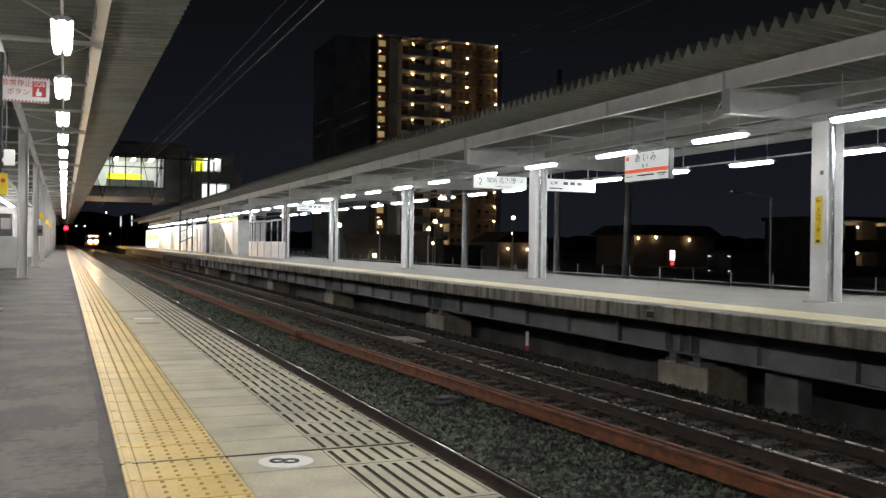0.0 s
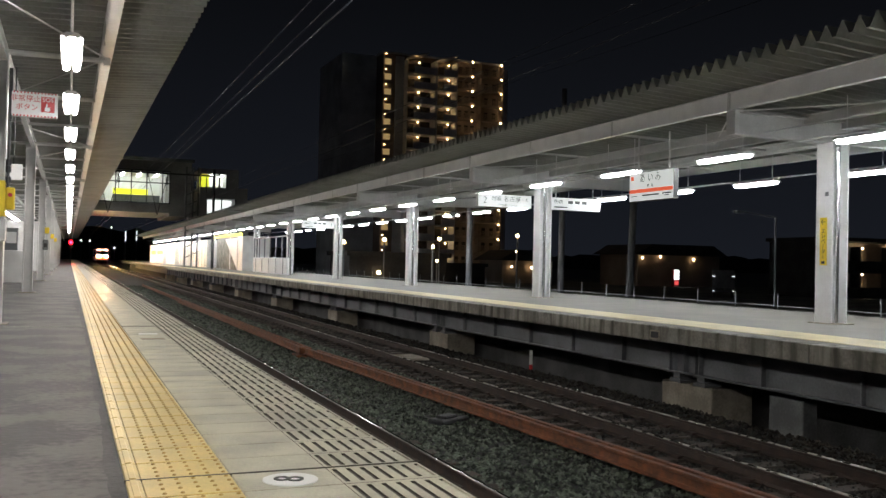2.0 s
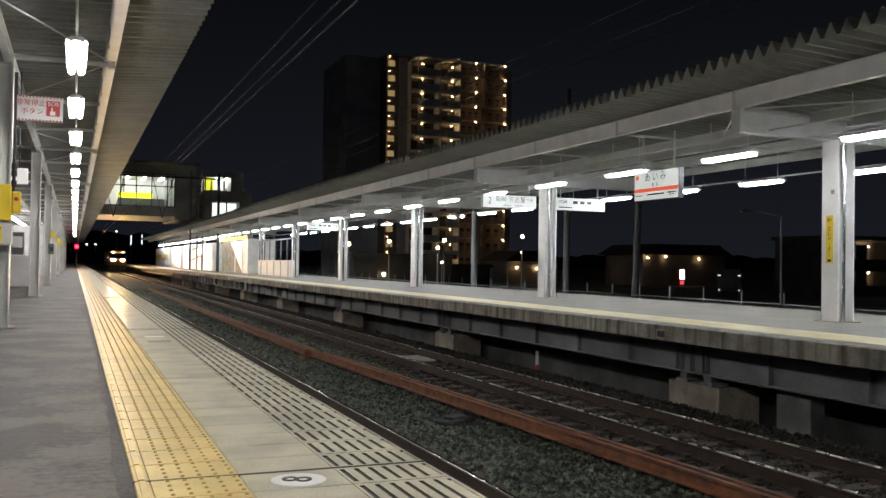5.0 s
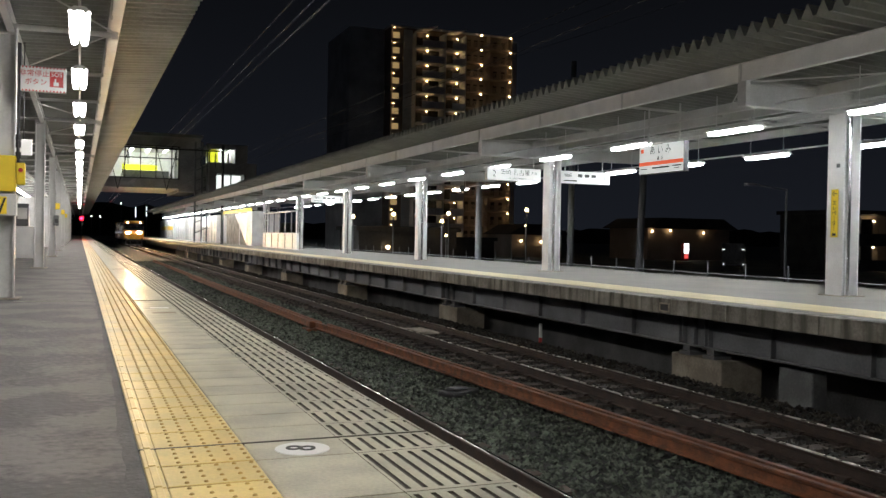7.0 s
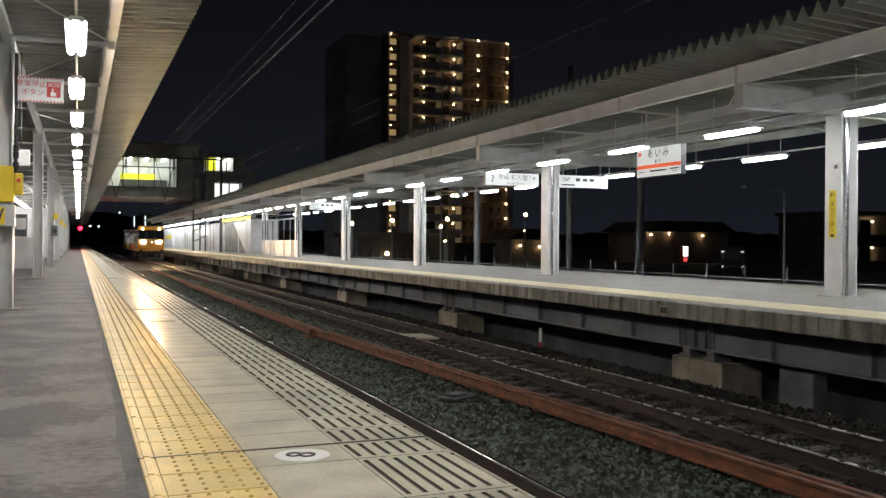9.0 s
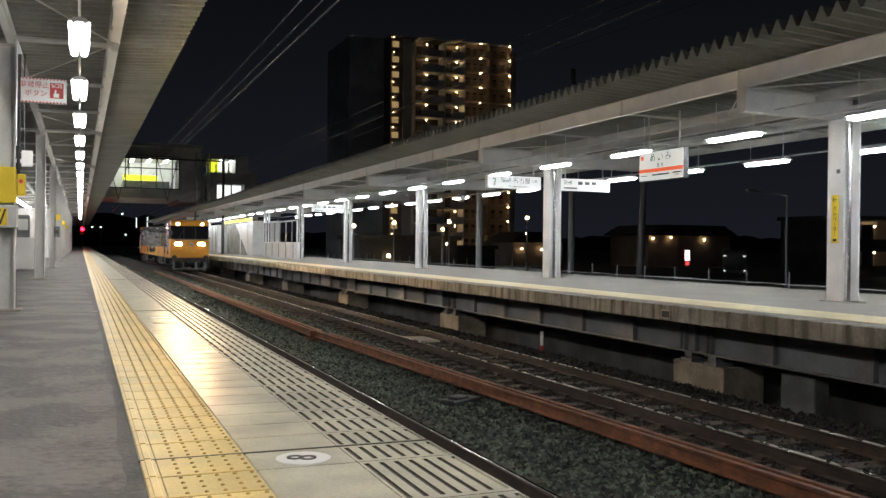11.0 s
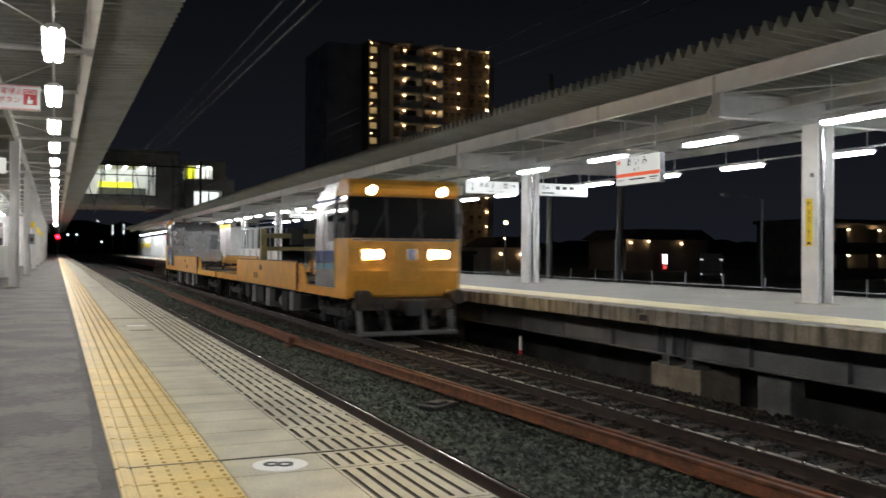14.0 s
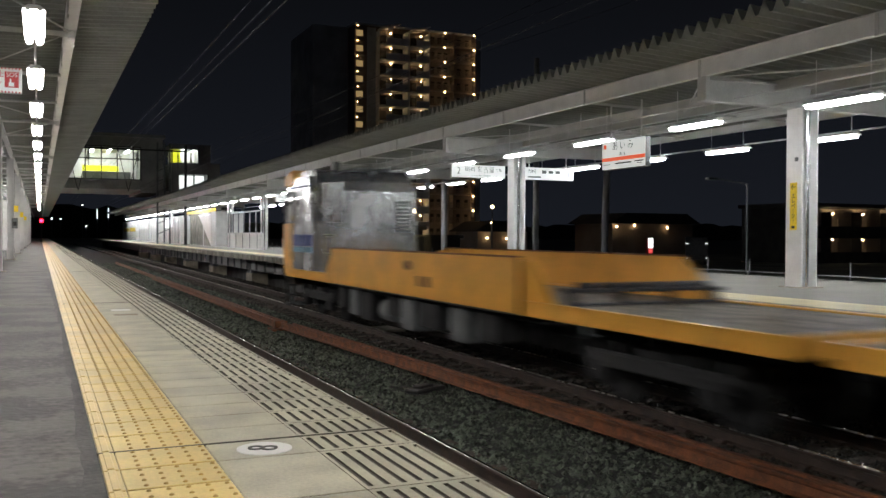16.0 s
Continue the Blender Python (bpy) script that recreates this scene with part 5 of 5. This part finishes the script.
        part("rain_gutter", bm, T_BLUE, car)
        # sideboards, hung outside the sill
        xa, xb = sorted((s * (W + 0.026), s * (W + 0.062)))
        bm = B()
        box(bm, xa, xb, 4.75, 13.5, -0.075, 0.70, 0.006)
        sb = part("side_board", bm, T_ORANGE, car, "tall orange side board with worn paint")
        bm = B()
        box(bm, xa - 0.012, xb + 0.012, 4.74, 13.51, 0.70, 0.728, 0.008)
        part("top_rail", bm, T_RUSTY, sb, "rusty top edge")
        bm = B()
        box(bm, xa, xb, 4.75, 13.5, -0.098, -0.077)
        part("hinge_seam", bm, DARKMETAL, sb, "dark hinge gap under the board")
        for y in (4.74, 13.51):
            bm = B()
            box(bm, xa - 0.004, xb + 0.004, y - 0.012, y + 0.012, -0.07, 0.69)
            part("edge_strip", bm, T_RUSTY, sb, "rusty board end")
        for y, d in ((4.75, -1), (13.5, 1)):
            bm = B()
            prism(bm, [(y - d * 0.12, 0.1), (y + d * 0.75, 0.1), (y + d * 0.4, 0.5), (y + d * 0.12, 0.66), (y - d * 0.12, 0.66)], "x", s * (W - 0.10), s * (W - 0.03))
            part("end_bracket", bm, T_ORANGE, car, "orange sloping bracket at the board end")
        bm = B()
        bmesh.ops.create_uvsphere(bm, u_segments=14, v_segments=6, radius=1, matrix=Matrix.Translation((s * (W + 0.062), 9.4, 0.47)) @ Matrix.Diagonal((0.005, 0.2, 0.09, 1)))
        part("wear_patch", bm, T_RUSTY, sb, "rubbed brown patch")
        for y, l in ((9.95, 0.09), (10.3, 0.12)):
            bm = B()
            box(bm, s * (W + 0.063) - 0.003, s * (W + 0.063) + 0.003, y - l, y + l, 0.12, 0.3)
            part("text_bar", bm, T_RUSTY, sb)
        # buffers
        bm = B()
        rod(bm, (s * 1.12, 0.0, 0.02), (s * 1.12, -0.55, -0.04), 0.1, 14)
        rod(bm, (s * 1.12, -0.55, -0.04), (s * 1.12, -0.68, -0.04), 0.18, 18, 0.16)
        part("buffer", bm, BUFFER, car, "brown rubber-faced buffer")
        # steps
        bm = B()
        for z in (-0.35, -0.62, -0.88):
            box(bm, s * 1.28 - 0.1, s * 1.28 + 0.1, 0.35, 0.75, z, z + 0.03)
        box(bm, s * 1.36 - 0.015, s * 1.36 + 0.015, 0.33, 0.37, -0.9, -0.1)
        box(bm, s * 1.36 - 0.015, s * 1.36 + 0.015, 0.73, 0.77, -0.9, -0.1)
        part("foot_step", bm, T_GREY, car)
        # under-floor boxes
        for y, l, z0, m in ((5.1, 0.5, -0.6, T_GREY), (5.9, 0.45, -0.7, T_BOX), (6.7, 0.7, -0.75, T_GREY), (8.25, 0.5, -0.55, T_GREY), (9.0, 0.6, -0.74, T_BOX), (10.0, 0.8, -0.62, T_GREY), (11.2, 0.55, -0.72, T_BOX), (12.3, 0.7, -0.6, T_GREY)):
            bm = B()
            box(bm, s * 1.05 - 0.25, s * 1.05 + 0.25, y - l / 2, y + l / 2, z0, -0.14, 0.03)
            part("equipment_box", bm, m, car)
        bm = B()
        rod(bm, (s * 1.0, 7.3, -0.5), (s * 1.0, 7.75, -0.5), 0.22, 16)
        part("air_tank", bm, T_BOX, car, "grey air reservoir")
        bm = B()
        rod(bm, (s * 1.2, 4.0, -0.18), (s * 1.2, 13.8, -0.18), 0.025, 6)
        part("brake_pipe", bm, T_GREY, car)
    bm = B()
    box(bm, -1.2, 1.2, -0.2, 0.2, -0.36, -0.08, 0.03)
    part("headstock", bm, BUFFER, car, "grimy dark headstock beam")
    bm = B()
    box(bm, -1.22, 1.22, -0.36, -0.24, -0.93, -0.83, 0.02)
    part("guard_bar", bm, T_BOX, car, "grey rail guard bar")
    for x in (-1.12, -0.45, 0.45, 1.12):
        bm = B()
        prism(bm, [(-0.32, -0.84), (-0.22, -0.84), (-0.02, -0.34), (-0.16, -0.34)], "x", x - 0.05, x + 0.05)
        part("guard_post", bm, T_BOX, car)
    for x in (-0.72, -0.6, 0.6, 0.72):
        bm = B()
        rod(bm, (x, -0.22, -0.2), (x * 0.96, -0.42, -0.5), 0.03, 8)
        rod(bm, (x * 0.96, -0.42, -0.5), (x * 0.9, -0.3, -0.72), 0.03, 8)
        part("air_hose", bm, DARKMETAL, car)
    bm = B()
    box(bm, 0.02, 0.26, -0.20, -0.18, 0.8, 1.06, 0.008)
    part("number_plate", bm, T_SILVER, car, "small pale plate between the lamps")
    for x in (-1.3, 1.3):
        bm = B()
        rod(bm, (x, -0.14, 1.36), (x, -0.34, 1.5), 0.014, 6)
        rod(bm, (x, -0.34, 1.5), (x, -0.34, 1.95), 0.014, 6)
        box(bm, x - 0.06, x + 0.06, -0.37, -0.34, 1.6, 1.9, 0.01)
        part("mirror", bm, DARKMETAL, car)
    bm = B()
    box(bm, -0.14, 0.14, -0.7, 0.2, -0.42, -0.12, 0.04)
    box(bm, -0.2, 0.2, -0.85, -0.62, -0.46, -0.08, 0.04)
    part("coupler", bm, DARKMETAL, car)
    # rear wall of the cab and its fittings
    bm = B()
    box(bm, -W + 0.03, W - 0.03, 2.951, 2.957, 0.12, 2.08)
    part("rear_panel", bm, T_REAR, car, "stainless rear cab wall, coloured darker for its shade")
    bm = B()
    box(bm, -0.45, 0.45, 2.957, 2.985, 0.2, 2.03, 0.01)
    part("rear_door", bm, T_REAR, car)
    for x in (-1.25, -0.75, 0.65, 0.95, 1.25):
        bm = B()
        box(bm, x - 0.02, x + 0.02, 2.957, 2.985, 0.15, 2.06, 0.006)
        part("wall_rib", bm, T_REAR, car)
    for i in range(9):
        bm = B()
        box(bm, -1.18, -0.82, 2.957, 2.985, 1.1 + i * 0.09, 1.15 + i * 0.09)
        part("louvre_slat", bm, T_BOX, car)
    bm = B()
    box(bm, 0.72, 1.2, 2.96, 3.35, 1.3, 2.3, 0.03)
    part("rear_locker", bm, T_REAR, car, "silver locker on the cab wall")
    bm = B()
    rod(bm, (0.6, 2.5, 2.5), (0.6, 2.5, 2.85), 0.09, 12)
    box(bm, -0.9, 0.1, 1.2, 2.3, 2.6, 2.74, 0.03)
    part("roof_gear", bm, T_BOX, car, "grey roof exhaust and cooler")
    for x in (-1.2, 1.2):
        bm = B()
        rod(bm, (x, 3.4, 0.1), (x, 3.4, 1.0), 0.02, 6)
        rod(bm, (x, 4.1, 0.1), (x, 4.1, 1.0), 0.02, 6)
        rod(bm, (x, 3.4, 1.0), (x, 4.1, 1.0), 0.02, 6)
        rod(bm, (x, 3.4, 0.55), (x, 4.1, 0.55), 0.02, 6)
        part("deck_rail", bm, T_OLIVE, car)
    # crane gantry across the deck
    if lit:
        for x in (-1.12, 1.12):
            bm = B()
            box(bm, x - 0.1, x + 0.1, 10.4, 10.62, 0.09, 1.72, 0.015)
            part("gantry_post", bm, T_OLIVE, car, "olive yellow gantry post")
        for z0, z1 in ((1.42, 1.58), (1.0, 1.14)):
            bm = B()
            box(bm, -1.02, 1.02, 10.43, 10.59, z0, z1, 0.012)
            part("gantry_beam", bm, T_OLIVE, car, "olive yellow gantry beam")
        bm = B()
        box(bm, -0.2, 0.2, 10.36, 10.66, 1.2, 1.75, 0.03)
        rod(bm, (-0.35, 10.5, 1.66), (0.4, 10.5, 1.66), 0.1, 12)
        part("hoist", bm, T_GREY, car, "grey hoist on the gantry")
    for y in (5.6, 14.3):
        bm = B()
        box(bm, -1.2, 1.2, y, y + 0.3, 0.27, 0.32, 0.01)
        box(bm, -1.2, 1.2, y + 0.03, y + 0.27, 0.09, 0.13, 0.01)
        for x in (-1.15, -0.4, 0.4, 1.15):
            box(bm, x - 0.04, x + 0.04, y + 0.08, y + 0.22, 0.13, 0.27)
        for i in range(6):
            rod(bm, (-1.0 + i * 0.36, y + 0.15, 0.34), (-0.72 + i * 0.36, y + 0.15, 0.34), 0.06, 10)
        part("rail_roller", bm, DARKMETAL, car, "dark rail roller rack")
    # the front stands 0.3 m behind the datum
    for ob in car.children:
        if ob.name.split(".")[0] in FRONT:
            ob.location.y += 0.3
    sets = bogie(car, 2.3) + bogie(car, 15.9)
    return car, sets


car_front, wheels_front = rail_car(True)
car_rear, wheels_rear = rail_car(False)

# ---- paving pieces of the near platform ----
PITCH = 0.34
YF0 = 4.37 - 8 * PITCH


def tile_mesh(dots):
    bm = B()
    box(bm, 0.337, 0.736, 0.008, PITCH - 0.008, -0.03, 0.003, 0.003)
    box(bm, 0.268, 0.333, 0.006, PITCH - 0.006, -0.03, 0.003, 0.003)
    box(bm, 0.284, 0.316, 0.012, PITCH - 0.012, 0.003, 0.009, 0.003)
    for i in range(5):
        x = 0.412 + i * 0.0752
        if dots:
            for j in range(4):
                y = PITCH * (j + 0.5) / 4
                bmesh.ops.create_cone(bm, cap_ends=True, segments=8, radius1=0.0105, radius2=0.007, depth=0.006, matrix=Matrix.Translation((x, y, 0.006)))
        else:
            box(bm, x - 0.009, x + 0.009, 0.01, PITCH - 0.01, 0.003, 0.0075)
    me = meshed("tactile_tile", bm, [YELLOW_TILE, DOT_DIRT])
    for p in me.polygons:
        if (p.center.z > 0.0035 and p.center.x > 0.34) or (p.center.z < -0.002 and abs(p.normal.y) > 0.9):
            p.material_index = 1
    return me


DOTTED, RIDGED = tile_mesh(True), tile_mesh(False)
tactile = thing("tactile_strip_near", "yellow tactile warning tiles along the near platform", "tactile strip", kind="structure")
for k in range(-22, 278):
    part("tactile_tile", DOTTED if k < 45 else RIDGED, None, tactile, at=(0, YF0 + PITCH * k, 0))


def slab_mesh(n):
    """An edge slab n pitches long with seven real grooves."""
    L = PITCH * n
    bm = B()
    box(bm, 0.745, 1.205, 0.005, L - 0.005, -0.04, 0.0, 0.003)
    box(bm, 1.205, EDGE, 0.003, 0.04, -0.011, 0.0)
    box(bm, 1.205, EDGE, L - 0.04, L - 0.003, -0.011, 0.0)
    x = 1.205
    for i in range(8):
        x2 = 1.222 + 0.0715 * i if i < 7 else EDGE
        if x2 > EDGE:
            x2 = EDGE
        box(bm, x, x2, 0.04, L - 0.04, -0.011, 0.0)
        x = x2 + 0.024
    box(bm, EDGE - 0.019, EDGE, 0.003, L - 0.003, -0.16, -0.011)
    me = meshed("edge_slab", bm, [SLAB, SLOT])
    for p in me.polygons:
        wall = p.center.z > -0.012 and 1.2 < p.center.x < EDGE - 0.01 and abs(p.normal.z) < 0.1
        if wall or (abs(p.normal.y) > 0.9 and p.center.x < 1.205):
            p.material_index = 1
    return me


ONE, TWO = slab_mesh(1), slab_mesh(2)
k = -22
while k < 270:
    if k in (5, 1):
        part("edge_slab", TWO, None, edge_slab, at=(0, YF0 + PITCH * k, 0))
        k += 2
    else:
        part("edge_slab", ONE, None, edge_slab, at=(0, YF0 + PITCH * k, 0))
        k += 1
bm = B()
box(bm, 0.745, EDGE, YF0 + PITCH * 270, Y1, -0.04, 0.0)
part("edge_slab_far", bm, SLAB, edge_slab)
bm = B()
box(bm, 0.268, 0.739, YF0 + PITCH * 278, Y1, -0.03, 0.005)
part("tactile_far", bm, YELLOW_TILE, tactile)
for y in (4.37, 13.98, 13.98 + BAY):
    bm = B()
    box(bm, 0.262, EDGE - 0.003, y - 0.007, y + 0.007, -0.03, 0.0042)
    part("expansion_joint", bm, SLOT, edge_slab, "dark expansion joint")
r = random.Random(12)
bm = B()
edge = []
w = 0.1
for j in range(160):
    w = min(0.2, max(0.03, w + r.uniform(-0.011, 0.011)))
    edge.append((bm.verts.new((0.262 - w, 1.2 + j * 0.12, 0.0015)), bm.verts.new((0.262, 1.2 + j * 0.12, 0.003))))
for j in range(159):
    bm.faces.new((edge[j][0], edge[j][1], edge[j + 1][1], edge[j + 1][0]))
part("asphalt_patch", bm, ASPHALT_PATCH, pl, "darker asphalt seam along the tiles")
t = thing("floor_sticker", "faint worn white stickers on the platform slab", "sticker", at=(1.0, 12.6, 0))
for y, w in ((0.0, 0.12), (-0.75, 0.14)):
    bm = B()
    box(bm, -w, w, y - 0.1, y + 0.1, 0.0, 0.0025)
    part("sticker", bm, CONCRETE_PALE if y else SIGNWHITE, t)
t = thing("car_stop_marker", "white round floor marker with a black numeral eight", "marker", at=(0.985, 4.18, 0.0))
bm = B()
bmesh.ops.create_cone(bm, cap_ends=True, segments=40, radius1=0.128, radius2=0.128, depth=0.004, matrix=Matrix.Translation((0, 0, 0.002)))
part("disc", bm, SIGNWHITE, t)
lettering("numeral", "8", 0.20, INK, t, pose(0, 0, 0.005, 0, 0, 68))


def motions():
    rows = [(0.0, 270.0), (3.5, 206.0), (7.0, 141.5), (9.0, 104.8), (11.5, 60.0), (12.5, 43.5), (13.0, 35.4), (13.5, 27.5),
            (14.0, 19.5), (14.5, 11.45), (15.0, 3.4), (15.5, -4.7), (16.0, -12.75)]
    walk(car_front, [(t, pose(FAR_TRACK, y, 0)) for t, y in rows])
    walk(car_rear, [(t, pose(FAR_TRACK, y + 37.2, 0, 0, 0, 180)) for t, y in rows])
    # the wheels roll with the way that the train goes
    ts, ys = [r[0] for r in rows], [r[1] for r in rows]
    for sets, s in ((wheels_front, 1), (wheels_rear, -1)):
        for w in sets:
            x, y, z = w.location
            turns = []
            for i in range(int(16 * FPS) + 1):
                way = ys[0] - float(np.interp(i / FPS, ts, ys))
                turns.append((i / FPS, pose(x, y, z, s * math.degrees(way / 0.43))))
            walk(w, turns)


motions()
